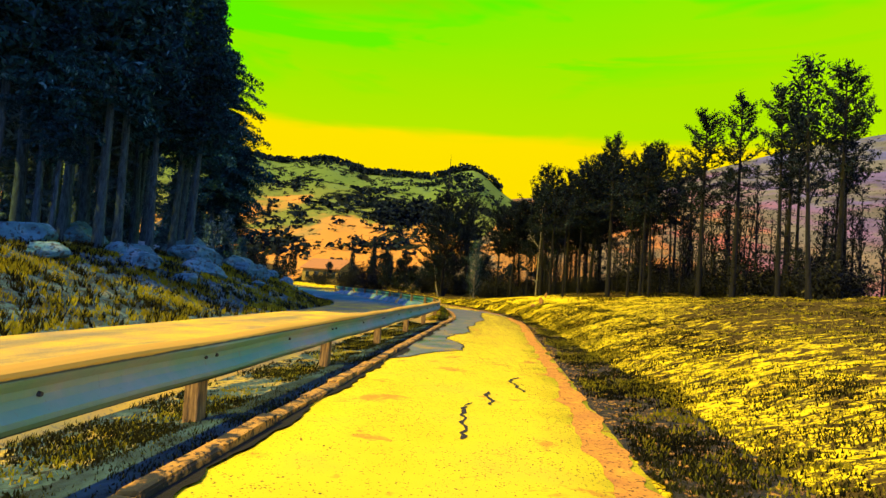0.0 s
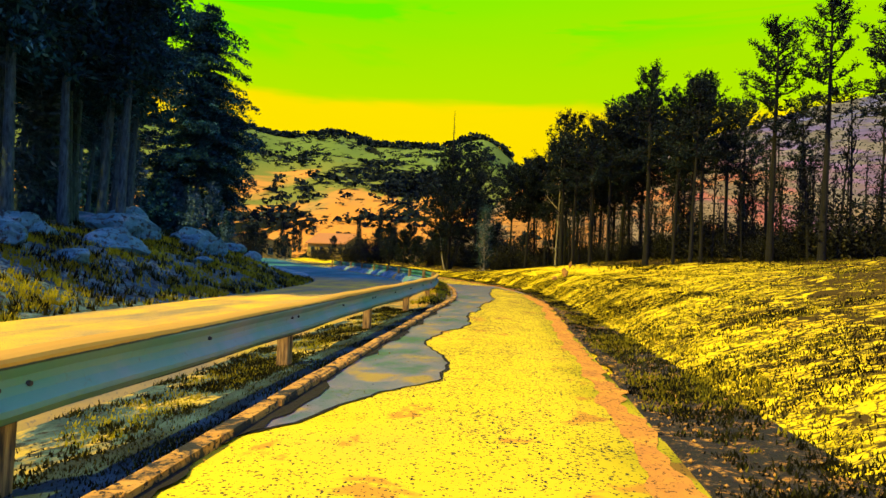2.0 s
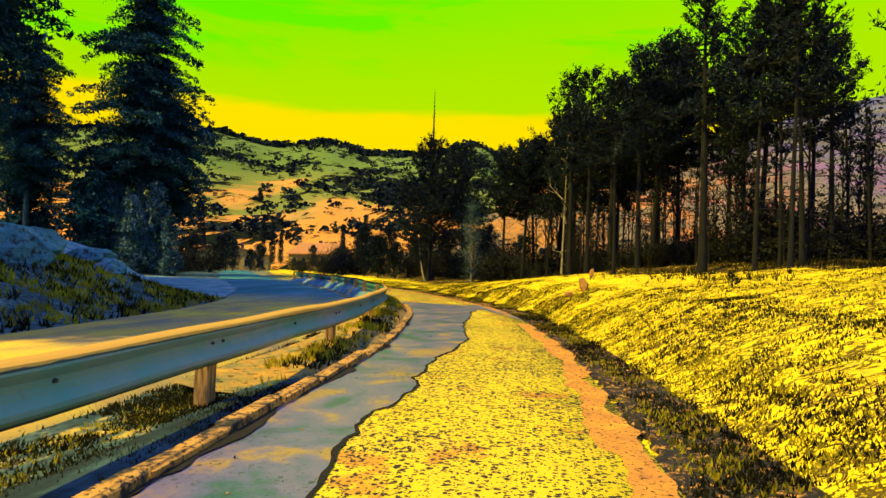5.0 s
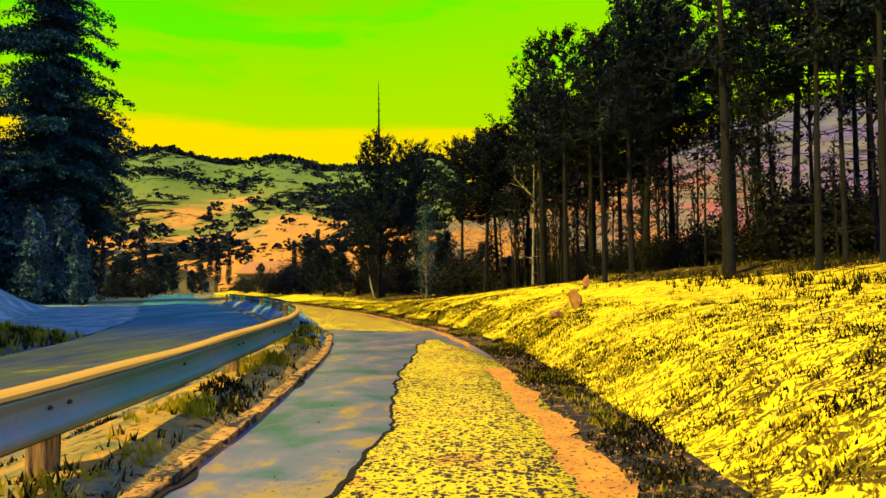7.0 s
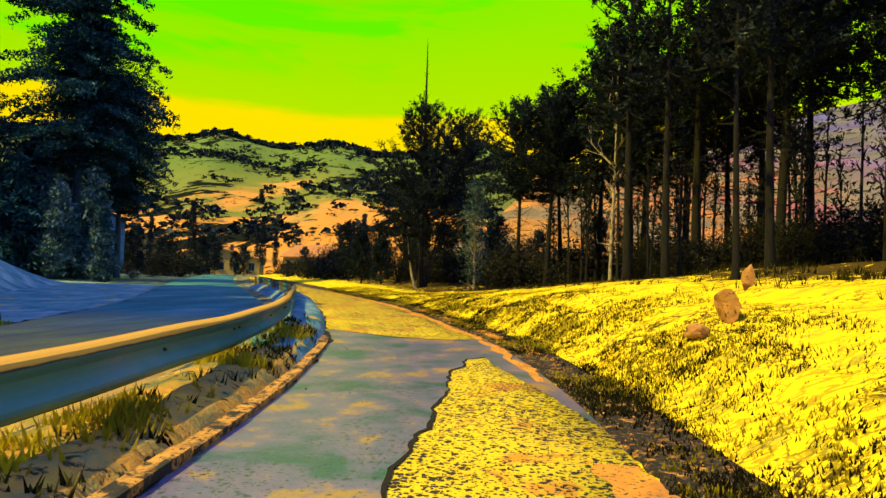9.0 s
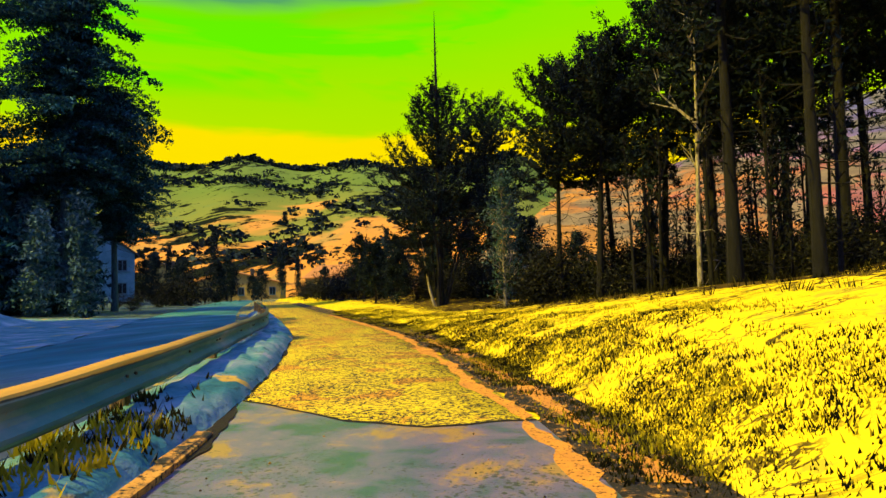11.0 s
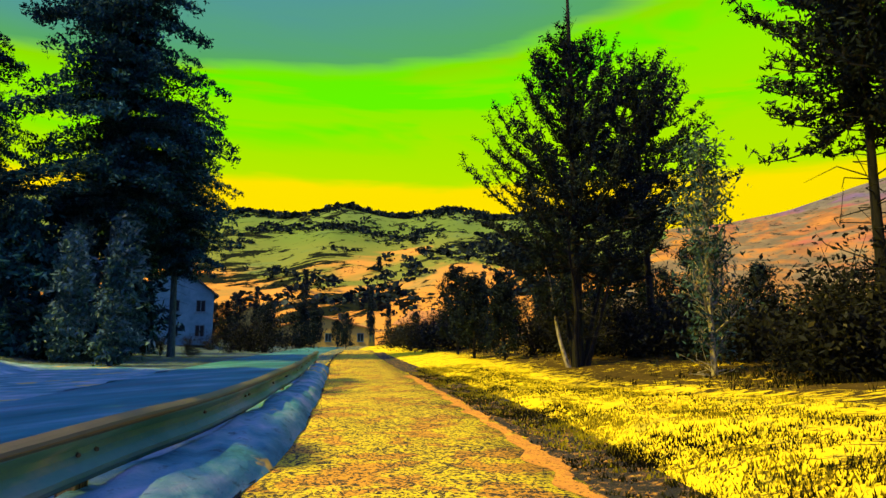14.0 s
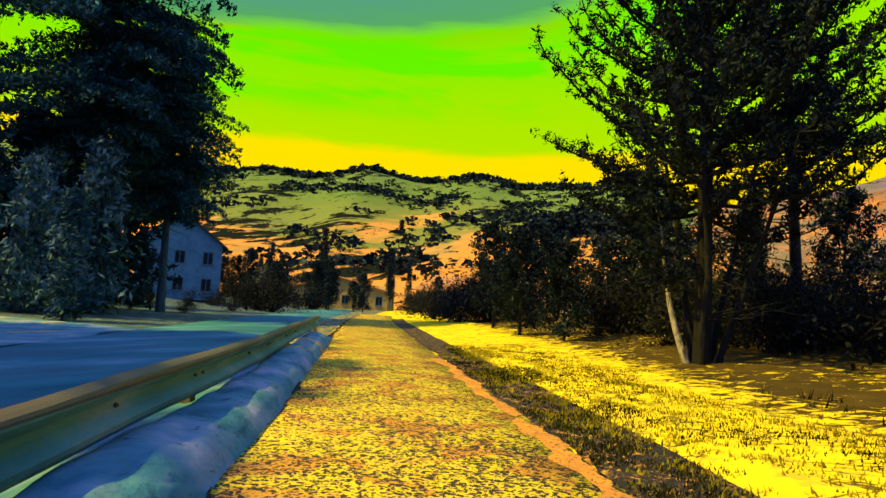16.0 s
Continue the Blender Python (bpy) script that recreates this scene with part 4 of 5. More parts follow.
def twig_tree(name, seed, height, base, wide, radius, count, needles, size=0.065, ragged=0.0):
    """A pine with a long bare stem and a rough crown of rising boughs."""
    rng = np.random.RandomState(seed)
    root = new(name)
    pts, radii = bent_trunk(height - 0.3, radius, rng, 0.018)
    v, f = stem(pts, radii)
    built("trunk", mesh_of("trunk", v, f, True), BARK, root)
    limbs, dots = [], []
    for k in range(count):
        g = (k + rng.uniform(0, 1)) / count
        z = base + (height - base) * 0.86 * g
        reach = wide * float(np.interp(g, [0, 0.15, 0.5, 0.8, 1], [0.75, 1.0, 0.9, 0.6, 0.3])) * rng.uniform(0.6, 1.2 + ragged)
        bough(along(pts, (z + 0.3) / height), k * 2.4 + rng.uniform(-0.6, 0.6), reach, 0.03, float(np.interp(g, [0, 0.3, 1], [-0.75, -0.15, 0.4])) + rng.uniform(-0.2, 0.3), rng, limbs, dots, needles, 0.36, 0.26)
    for k in range(int(count * 0.4)):
        z, a = rng.uniform(base * 0.3, base), rng.uniform(0, 6.283)
        p = along(pts, (z + 0.3) / height)
        m = p + np.array([math.cos(a), math.sin(a), rng.uniform(-0.1, 0.6)]) * rng.uniform(0.2, 0.9)
        limbs.append((p, m, 0.016, 0.010))
        limbs.append((m, m + rng.normal(size=3) * 0.25, 0.010, 0.004))
    v, f = tubes(limbs, 3)
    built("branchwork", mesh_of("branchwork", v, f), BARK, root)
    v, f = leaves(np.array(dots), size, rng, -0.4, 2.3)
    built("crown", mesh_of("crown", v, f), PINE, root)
    return root


def spired_tree(seed, height=14.0):
    """Several stems from one foot, long boughs that curve upward with upright twigs, and a bare spire."""
    rng = np.random.RandomState(seed)
    root = new("spired_tree")
    pts, radii = bent_trunk(height, 0.17, rng, 0.010, 12)
    v, f = stem(pts, radii)
    built("trunk", mesh_of("trunk", v, f, True), BARK, root)
    limbs, dots = [], []
    for k in range(84):
        g = (k + rng.uniform(0, 1)) / 84
        z = 2.8 + 7.0 * g
        reach = float(np.interp(z, [2.8, 4.0, 5.2, 6.6, 8.0, 9.8], [2.4, 3.2, 3.3, 2.5, 1.5, 0.7])) * rng.uniform(0.7, 1.12)
        bough(along(pts, (z + 0.3) / (height + 0.3)), k * 2.4 + rng.uniform(-0.5, 0.5), reach, 0.045, float(np.interp(z, [2.8, 5, 9], [-0.45, 0.0, 0.3])) + rng.uniform(0.0, 0.4), rng, limbs, dots, 20)
    for k in range(30):
        z = rng.uniform(10.0, height - 0.3)
        b = rng.uniform(0, 6.283)
        p = along(pts, (z + 0.3) / (height + 0.3))
        limbs.append((p, p + np.array([math.cos(b) * 0.3, math.sin(b) * 0.3, 0.4]) * rng.uniform(0.3, 1.0) * (1.15 - (z - 10) / 4), 0.010, 0.004))
    for k, (a, lean, tall) in enumerate(((0.4, 0.28, 6.0), (1.9, 0.20, 7.0), (3.0, 0.16, 3.2), (4.4, 0.24, 6.4), (5.5, 0.36, 5.0))):
        side = [np.array([math.cos(a) * 0.22, math.sin(a) * 0.22, -0.2])]
        for i in range(7):
            side.append(side[-1] + np.array([math.cos(a) * lean, math.sin(a) * lean, 1.0]) * tall / 7 + rng.normal(size=3) * 0.05)
        v, f = stem(side, [0.085 * (1 - i / 7.6) for i in range(8)], 7)
        built("stem", mesh_of("stem", v, f, True), PALE_BARK if k == 2 else BARK, root)
        for m in range(9):
            bough(along(side, rng.uniform(0.45, 1.0)), a + rng.normal() * 0.9, rng.uniform(0.7, 1.5), 0.03, rng.uniform(0.1, 0.6), rng, limbs, dots, 18)
    for k in range(60):
        z, b = rng.uniform(0.8, 4.0), rng.uniform(0, 6.283)
        p = along(pts, (z + 0.3) / (height + 0.3))
        q = p + np.array([math.cos(b), math.sin(b), rng.uniform(-0.25, 0.3)]) * rng.uniform(0.6, 2.2)
        limbs.append((p, q, 0.018, 0.008))
        for m in range(3):
            r = p + (q - p) * rng.uniform(0.4, 1.0)
            limbs.append((r, r + rng.normal(size=3) * 0.3, 0.008, 0.003))
    v, f = tubes(limbs, 3)
    built("branchwork", mesh_of("branchwork", v, f), BARK, root)
    v, f = leaves(np.array(dots), 0.052, rng, -0.4, 2.3)
    built("crown", mesh_of("crown", v, f), PINE, root)
    return root


def bush(seed, wide=1.3, high=1.6, mat=None, count=1500, size=0.064):
    """Many thin stems from one foot, with small leaves in uneven clumps."""
    rng = np.random.RandomState(seed)
    root = new("bush")
    limbs, tips = [], []
    for k in range(14):
        a, s = rng.uniform(0, 6.283), rng.uniform(0.1, 1.0)
        end = np.array([math.cos(a) * wide * s, math.sin(a) * wide * s, high * rng.uniform(0.55, 1.1) * (1.1 - 0.5 * s)])
        mid = end * np.array([0.45, 0.45, 0.6]) + rng.normal(size=3) * 0.06
        limbs += [((0, 0, -0.1), mid, 0.022, 0.014), (mid, end, 0.014, 0.005)]
        for m in range(5):
            f = rng.uniform(0.1, 1)
            q = mid * (1 - f) + end * f
            e = q + rng.normal(size=3) * 0.30 * wide * np.array([1, 1, 0.7])
            e[2] = max(e[2], 0.05)
            limbs.append((q, e, 0.008, 0.003))
            tips += [e, (e + q) / 2]
        tips += [mid, mid * 0.6]
    v, f = tubes(limbs, 3)
    built("twig_mass", mesh_of("twig_mass", v, f), BARK, root)
    tips = np.array(tips)
    dots = tips[rng.randint(0, len(tips), count)] + rng.normal(size=(count, 3)) * 0.17 * wide
    dots[:, 2] = np.abs(dots[:, 2])
    v, f = leaves(dots, size * wide / 1.3, rng, 0, 1.5)
    built("foliage", mesh_of("foliage", v, f), mat or SHRUB, root)
    return root


def put(ob, x, y, scale=1.0, turn=0.0, z=None):
    z = surface(x, y) - 0.03 if z is None else z
    ob.matrix_basis = Matrix.LocRotScale((x, y, z), Euler((0, 0, turn)), (scale,) * 3)
    return ob


def again(ob, x, y, scale=1.0, turn=0.0, z=None):
    z = surface(x, y) - 0.03 if z is None else z
    return copy_thing(ob, Matrix.LocRotScale((x, y, z), Euler((0, 0, turn)), (scale / ob.scale[0],) * 3))


def plant_left():
    dice = random.Random(4)
    tall = [spruce(101, 24, 9.5, 3.6, 0.30), spruce(102, 22, 8.0, 3.3, 0.26), spruce(103, 27.6, 8.8, 6.3, 0.36, None, 3.4, 0.30, 0.15), spruce(106, 26, 13.0, 4.5, 0.30, None, 1.3, 0.5)]
    for t in tall:
        tagged(t, "tall dark spruce in shade on the bank across the road", "tree", "trees across the road")
    put(tall[2], -36.8, 69.0, 1.03, 3.0)
    put(tall[3], -21.6, 37.0, 0.73, 0.5)
    def shading(x, y_to, d_to, k):
        """A tree at x whose top throws its shadow on the point d_to, y_to of the plan."""
        x_to = float(spot(d_to, y_to)[0])
        y = y_to - 0.75 * (x_to - x)
        return x, y, k, ((x_to - x) / 0.8 / 0.807 - surface(x, y)) / (24, 22)[k]

    # the row next to the road; its shade covers the road but stops short of the path
    row = []
    for k in range(18):
        y_to = 19.5 + 1.25 * k
        x = dice.uniform(-18.6, -14.0)
        y = y_to - 0.75 * (float(centre(y_to)) - 4 - x)
        x = min(x, 1.15 - 0.851 * (y - 12.3) - dice.uniform(1.5, 4.0))
        row.append(shading(x, y_to, float(np.interp(y_to, [19, 24, 25.5, 27.5, 44], [-8.2, -8.0, -5.5, -3.2, -2.9])), k % 2))
    for k in (0, 1):
        x, y, _, s = row[k]
        put(tall[k], x, y, s, k)
    back = [(-37.6, 75.0, 2, 0.68), (-44.2, 64.0, 2, 0.73), (-20.5, 31.6, 3, 0.72), (-22.0, 25.2, 0, 0.95), (-24.0, 34.0, 0, 0.9), (-26.0, 38.5, 3, 0.8), (-24.5, 29.4, 1, 1.0), (-27.0, 24.0, 0, 1.0), (-29.0, 32.0, 0, 1.0), (-31.0, 43.0, 3, 0.9), (-33.0, 38.0, 0, 1.0), (-21.5, 19.0, 1, 0.9), (-33.0, 29.0, 1, 1.0), (-36.0, 46.0, 0, 0.95), (-28.0, 16.0, 1, 0.95)]
    # unseen trees added further back to throw shade on the road and turning place
    unseen_screen = [shading(-26.0 + dice.uniform(-1, 1), 38.5 + 1.5 * k, -2.9 + 0.8 * (k > 2) + (0.6 if k in (5, 8) else 0.0), 1) for k in range(10)]
    unseen_screen += [shading(-36.0 + dice.uniform(-1, 1), 53.5 + 1.5 * k, -1.8 + (0.7 if k in (2, 4) else 0.0), 1) for k in range(8)]
    unseen_screen += [shading(-30.0, y_to, -9.0, 0) for y_to in (44.0, 48.0, 52.0)]
    for x, y, k, s in row[2:] + back + unseen_screen:
        again(tall[k], x, y, s, dice.uniform(0, 6))
    small = tagged(spruce(104, 9, 0.8, 1.9, 0.12, FROST_LEAF, 0.9), "young grey-green conifer among the taller trees", "tree", "young trees across the road")
    put(small, -37.5, 70.0, 0.9, 0.4)
    dark = tagged(spruce(105, 9, 0.4, 2.3, 0.13, None, 1.2, 0.5), "young dark blue-green spruce under the taller trees", "tree", "undergrowth across the road")
    put(dark, -37.5, 64.0, 1.0, 0.2)
    for x, y, s in [(-40.0, 68.0, 1.2), (-42.5, 72.0, 1.3), (-38.5, 63.5, 0.9), (-46, 66, 1.4), (-46.5, 79.5, 1.6)]:
        again(dark, x, y, s, dice.uniform(0, 6))
    for x, y, s in [(-20.5, 35.5, 0.7), (-21.5, 31, 0.8), (-24, 27, 0.9), (-36.0, 66.0, 0.9), (-34.0, 64.2, 0.8), (-29.5, 63.0, 0.6), (-34.0, 67.5, 1.0), (-38.5, 68.0, 1.0), (-30, 40, 1.1)]:
        again(small, x, y, s, dice.uniform(0, 6))


def plant_right():
    dice = random.Random(9)
    kinds = [twig_tree("pine_tree", 201, 9.0, 4.6, 0.95, 0.10, 34, 9.0, 0.056), twig_tree("pine_tree", 202, 9.2, 4.8, 0.85, 0.12, 32, 9.0, 0.056), twig_tree("pine_tree", 203, 7.6, 4.2, 0.8, 0.075, 26, 8.0, 0.056), twig_tree("pine_tree", 204, 9.5, 4.6, 1.15, 0.13, 44, 11.0, 0.056),
             twig_tree("pine_tree", 205, 9.4, 4.7, 1.9, 0.11, 84, 13.0, 0.056), twig_tree("pine_tree", 207, 9.8, 4.5, 2.2, 0.13, 96, 13.0, 0.056, 0.2), twig_tree("pine_tree", 206, 9.2, 4.5, 2.0, 0.12, 86, 13.0, 0.056)]
    for t in kinds:
        tagged(t, "slim dark pine with bare stem on the grassy rise", "tree", "trees on the rise")
    for t in kinds[4:]:
        tagged(t, "black full-crowned pine on the grassy rise")
    fore = [(2.3, 44.0, 3, 1.02), (2.9, 41.5, 0, 0.98), (4.0, 43.5, 3, 0.95), (5.9, 35.4, 3, 1.0), (7.0, 31.5, 2, 0.98), (7.6, 32.4, 2, 1.0), (6.6, 32.8, 2, 0.95), (9.4, 30.0, 3, 0.97), (10.2, 27.7, 1, 1.0), (10.9, 24.6, 0, 0.95), (-1.2, 51.7, 4, 0.86), (-0.05, 50.3, 6, 0.88), (2.6, 47.6, 4, 0.95), (4.6, 39.5, 0, 0.95)]
    rear = [(8.6, 42.6, 4, 0.90), (8.0, 37.0, 6, 0.95), (12.6, 28.5, 1, 1.0), (13.2, 25.0, 3, 1.0), (11.6, 33.0, 2, 0.9), (11, 39, 3, 0.9), (14.5, 27.5, 0, 1.0), (5.0, 50.0, 5, 0.95), (14.0, 31, 0, 1.0), (16, 19, 1, 1.0), (9.8, 37.5, 0, 0.88), (8.8, 33.6, 2, 0.9), (3.6, 38.2, 2, 0.95),
            (0.6, 53.4, 6, 0.95), (1.9, 51.6, 5, 0.95), (3.4, 49.6, 6, 0.95), (5.6, 46.6, 4, 0.95), (6.8, 43.4, 4, 1.03), (5.4, 41.6, 6, 1.03), (8.4, 40.0, 2, 1.0), (6.5, 46.2, 5, 0.95)]
    spots = fore + rear
    used = set()
    for x, y, k, s in spots:
        turn = dice.uniform(0, 6)
        if k not in used:
            used.add(k)
            put(kinds[k], x, y, s, turn)
        else:
            again(kinds[k], x, y, s, turn)
    poles = [broad_tree("sapling", 241, 5.2, 2.0, 0.5, 0.055, 1, 0.07, 0.25, 1, None, None, 12), broad_tree("sapling", 242, 4.2, 1.0, 0.6, 0.045, 1, 0.07, 0.2, 1, None, None, 14), broad_tree("sapling", 243, 6.0, 2.8, 0.5, 0.06, 1, 0.07, 0.3, 1, None, None, 10)]
    for t in poles:
        tagged(t, "thin dark bare-stemmed sapling among the pines", "tree", "saplings on the rise")
    for k in range(150):
        f = dice.random()
        x, y = 1.0 + 14.5 * f + dice.uniform(-1.5, 2.5), 49.0 - 27 * f + dice.uniform(-1, 7)
        (put if k < 3 else again)(poles[k % 3], x, y, dice.uniform(0.55, 1.05), dice.uniform(0, 6))
    bare = tagged(broad_tree("bare_tree", 211, 8.0, 3.0, 1.2, 0.09, 1, 0.10, 0.22, 2, None, None, 9), "leafless young tree with upright twigs on the rise", "tree")
    put(bare, 10.7, 21.4, 1.0, 1.0)
    pale = tagged(broad_tree("birch_tree", 212, 7.0, 2.5, 1.0, 0.06, 2, 0.10, 0.12, 1, None, PALE_BARK, 10), "thin pale-barked birch at the edge of the rise", "tree")
    put(pale, 2.0, 46.0, 1.0, 2.0)
    main = tagged(spired_tree(221), "black many-stemmed tree with rising boughs and a thin spire", "tree")
    put(main, -7.0, 59.8, 1.0, 0.4)
    side = tagged(twig_tree("round_tree", 222, 9.4, 4.0, 2.3, 0.13, 84, 14.0, 0.055), "black dense round-topped tree beside a spired one", "tree")
    put(side, -5.0, 63.0, 1.1, 2.2)
    teal = tagged(broad_tree("willow_tree", 223, 5.2, 0.5, 1.0, 0.07, 2, 0.055, 0.12, 2, TEAL_LEAF, PALE_BARK, 21, 0.5, 0.9), "grey-green young tree with pale stem near the path", "tree")
    put(teal, -3.44, 55.3, 1.0, 1.2)
    dark = [broad_tree("round_tree", 231, 8.5, 1.2, 2.6, 0.13, 14, 0.14, 0.08, 1, None, None, 26, 0.2, 0.7), broad_tree("round_tree", 232, 7.2, 0.8, 2.4, 0.12, 14, 0.14, 0.05, 1, None, None, 24, 0.0, 0.8)]
    for t in dark:
        tagged(t, "black bushy tree where the path meets the village", "tree", "trees before the village")
    put(dark[0], -14.5, 78.0, 0.55, 0.5)
    put(dark[1], -9.6, 71.0, 0.6, 1.5)
    for k, (x, y, s) in enumerate([(-18, 84, 0.5), (-11.5, 76, 0.5), (-8.0, 73, 0.5), (-22.1, 101.9, 0.5), (-26, 105.5, 0.6), (-30, 108, 0.45), (-5, 80, 0.5), (-1, 72, 0.5), (3, 66, 0.5), (-46.4, 112, 0.5), (-38, 118, 0.5), (-13, 68, 0.5), (-15.8, 73.5, 0.55), (-11, 66, 0.42), (-8.5, 67.5, 0.5), (-6, 69.5, 0.55), (-3.5, 67, 0.5), (-66, 111, 0.75), (-62, 109, 0.7), (-58.5, 112, 0.75), (-55, 108.5, 0.7), (-51.5, 111, 0.8), (-48, 109, 0.6), (-72, 114, 0.8), (-69, 109, 0.6), (-44, 110, 0.6), (-64, 114, 0.85), (-53, 116, 0.9)]):
        again(dark[k % 2], x, y, s, dice.uniform(0, 6))


def plant_bushes():
    dice = random.Random(13)
    kinds = [bush(301), bush(302, 1.5, 1.5), bush(303, 1.1, 2.0), bush(304, 1.3, 1.2)]
    for b in kinds:
        tagged(b, "black tangled bush with small dark leaves under the trees", "bush", "bushes behind the field")
    spots = []
    for k in range(105):
        f = dice.random()
        spots.append((-10 + 24 * f + dice.uniform(-1.2, 1.2), 68 - 27 * f + dice.uniform(-1, 5), dice.uniform(0.65, 1.25)))
    for k in range(26):
        y = dice.uniform(98, 132)
        spots.append((-0.36 * y - 2 + dice.uniform(-24, 6), y, dice.uniform(0.8, 1.8)))
    for k in range(34):
        spots.append((dice.uniform(-32, -2), dice.uniform(80, 102), dice.uniform(1.0, 2.2)))
    for k in range(16):
        spots.append((dice.uniform(-46, -24), dice.uniform(88, 112), dice.uniform(1.3, 2.4)))
    for k in range(16):
        y = dice.uniform(62, 96)
        spots.append((float(centre(y)) - dice.uniform(11, 24), y, dice.uniform(0.5, 1.0)))
    for k in range(22):
        spots.append((dice.uniform(-3.5, 7), dice.uniform(50.5, 57), dice.uniform(0.7, 1.25)))
    for k in range(34):
        y = dice.uniform(92, 128)
        spots.append((-0.5 * y - dice.uniform(-12, 14), y, dice.uniform(0.8, 1.7)))
    for k in range(14):
        spots.append((dice.uniform(10, 18), dice.uniform(22, 42), dice.uniform(0.8, 1.3)))
    for k in range(80):
        f = dice.random()
        spots.append((2.5 + 11 * f + dice.uniform(-0.5, 2.0), 45.0 - 20 * f + dice.uniform(-0.5, 5), dice.uniform(0.4, 0.75)))
    for k in range(46):
        spots.append((dice.uniform(5.5, 17), dice.uniform(36, 47), dice.uniform(0.8, 1.35)))
    for k, (x, y, s) in enumerate(spots):
        if abs(float(offset(x, y))) < 3.4 or -8.5 < float(offset(x, y)) < 0:
            continue
        if k < 4:
            put(kinds[k], x, y, s, dice.uniform(0, 6))
        else:
            again(kinds[k % 4], x, y, s, dice.uniform(0, 6))


plant_left()
plant_right()
plant_bushes()


# ---- rocks ----
def rock(name, seed, sx, sy, sz, mat, cuts=3):
    r = random.Random(seed)
    bm = bmesh.new()
    bmesh.ops.create_icosphere(bm, subdivisions=cuts, radius=1.0)
    planes = [(Vector((r.gauss(0, 1), r.gauss(0, 1), r.gauss(0, 1))).normalized(), r.uniform(0.42, 0.85)) for k in range(13)]
    for v in bm.verts:
        for n, d in planes:
            over = v.co.dot(n) - d
            if over > 0:
                v.co -= n * over
        v.co += v.co.normalized() * (0.10 * noise.noise(v.co * 2.3 + Vector((seed, 0, 0))) + 0.05 * noise.noise(v.co * 7.1))
        v.co = Vector((v.co.x * sx, v.co.y * sy, v.co.z * sz))
    return part(name, bm, mat)


def place_rocks():
    dice = random.Random(17)
    shapes = [rock("boulder", 400 + k, dice.uniform(0.7, 1.2), dice.uniform(0.6, 1.0), dice.uniform(0.40, 0.6), ROCK, 4) for k in range(5)]
    for b in shapes:
        tagged(b, "big blue-grey boulder in shade on the roadside bank", "rock", "boulders on the bank")
    spots = [(-12.3, 29.4, 1.3), (-10.8, 22.2, 1.0), (-11.1, 18.3, 0.9), (-13.6, 26.0, 1.5), (-14.2, 31.5, 1.6), (-12.9, 21.0, 1.2), (-15.5, 28.5, 1.8), (-11.4, 15.0, 0.8), (-13.4, 33.6, 1.0), (-16.5, 34.5, 1.5), (-14.5, 17.0, 1.3), (-17.0, 23.5, 1.5), (-12.0, 12.0, 0.9), (-15.0, 36.6, 0.9), (-10.4, 26.2, 0.6), (-10.0, 19.6, 0.5), (-11.6, 32.0, 0.6)]
    for k, (x, y, s) in enumerate(spots):
        z = surface(x, y) + 0.12 * s
        if k < 5:
            put(shapes[k], x, y, s, dice.uniform(0, 6), z)
        else:
            again(shapes[k % 5], x, y, s, dice.uniform(0, 6), z)
    for seed, sx, sy, sz, x, y, up, turn, words in ((501, 0.20, 0.22, 0.24, 2.28, 33.5, 0.16, 0.3, "warm brown cracked block of rock on the bank"), (502, 0.09, 0.10, 0.20, 2.50, 33.6, 0.44, 1.2, "pointed warm brown stone leaning on a block"), (503, 0.24, 0.16, 0.10, 1.86, 33.1, 0.06, 2.0, "low warm brown slab of rock in the grass")):
        b = rock("stone", seed, sx, sy, sz, WARM, 3)
        tagged(b, words, "rock")
        put(b, x, y, 1.0, turn, surface(x, y) + up)


# ---- houses ----
def wall_with_holes(bm, wide, high, holes, thick=0.25, gable=0.0):
    """A wall in the xz plane, its outer face at y = 0, cut through by holes (x0, z0, x1, z1)."""
    xs = sorted({-wide / 2, wide / 2, *(h[0] for h in holes), *(h[2] for h in holes)})
    zs = sorted({0.0, high, *(h[1] for h in holes), *(h[3] for h in holes)})
    for x0, x1 in zip(xs, xs[1:]):
        for z0, z1 in zip(zs, zs[1:]):
            if any(h[0] <= x0 and x1 <= h[2] and h[1] <= z0 and z1 <= h[3] for h in holes):
                continue
            box(bm, x1 - x0, thick, z1 - z0, ((x0 + x1) / 2, thick / 2, (z0 + z1) / 2))
    bmesh.ops.remove_doubles(bm, verts=bm.verts, dist=0.001)
    if gable:
        a = [bm.verts.new((x, y, z)) for y in (0.0, thick) for x, z in ((-wide / 2, high), (wide / 2, high), (0, high + gable))]
        for f in ((0, 1, 2), (5, 4, 3), (0, 3, 4, 1), (1, 4, 5, 2), (2, 5, 3, 0)):
            bm.faces.new([a[i] for i in f])


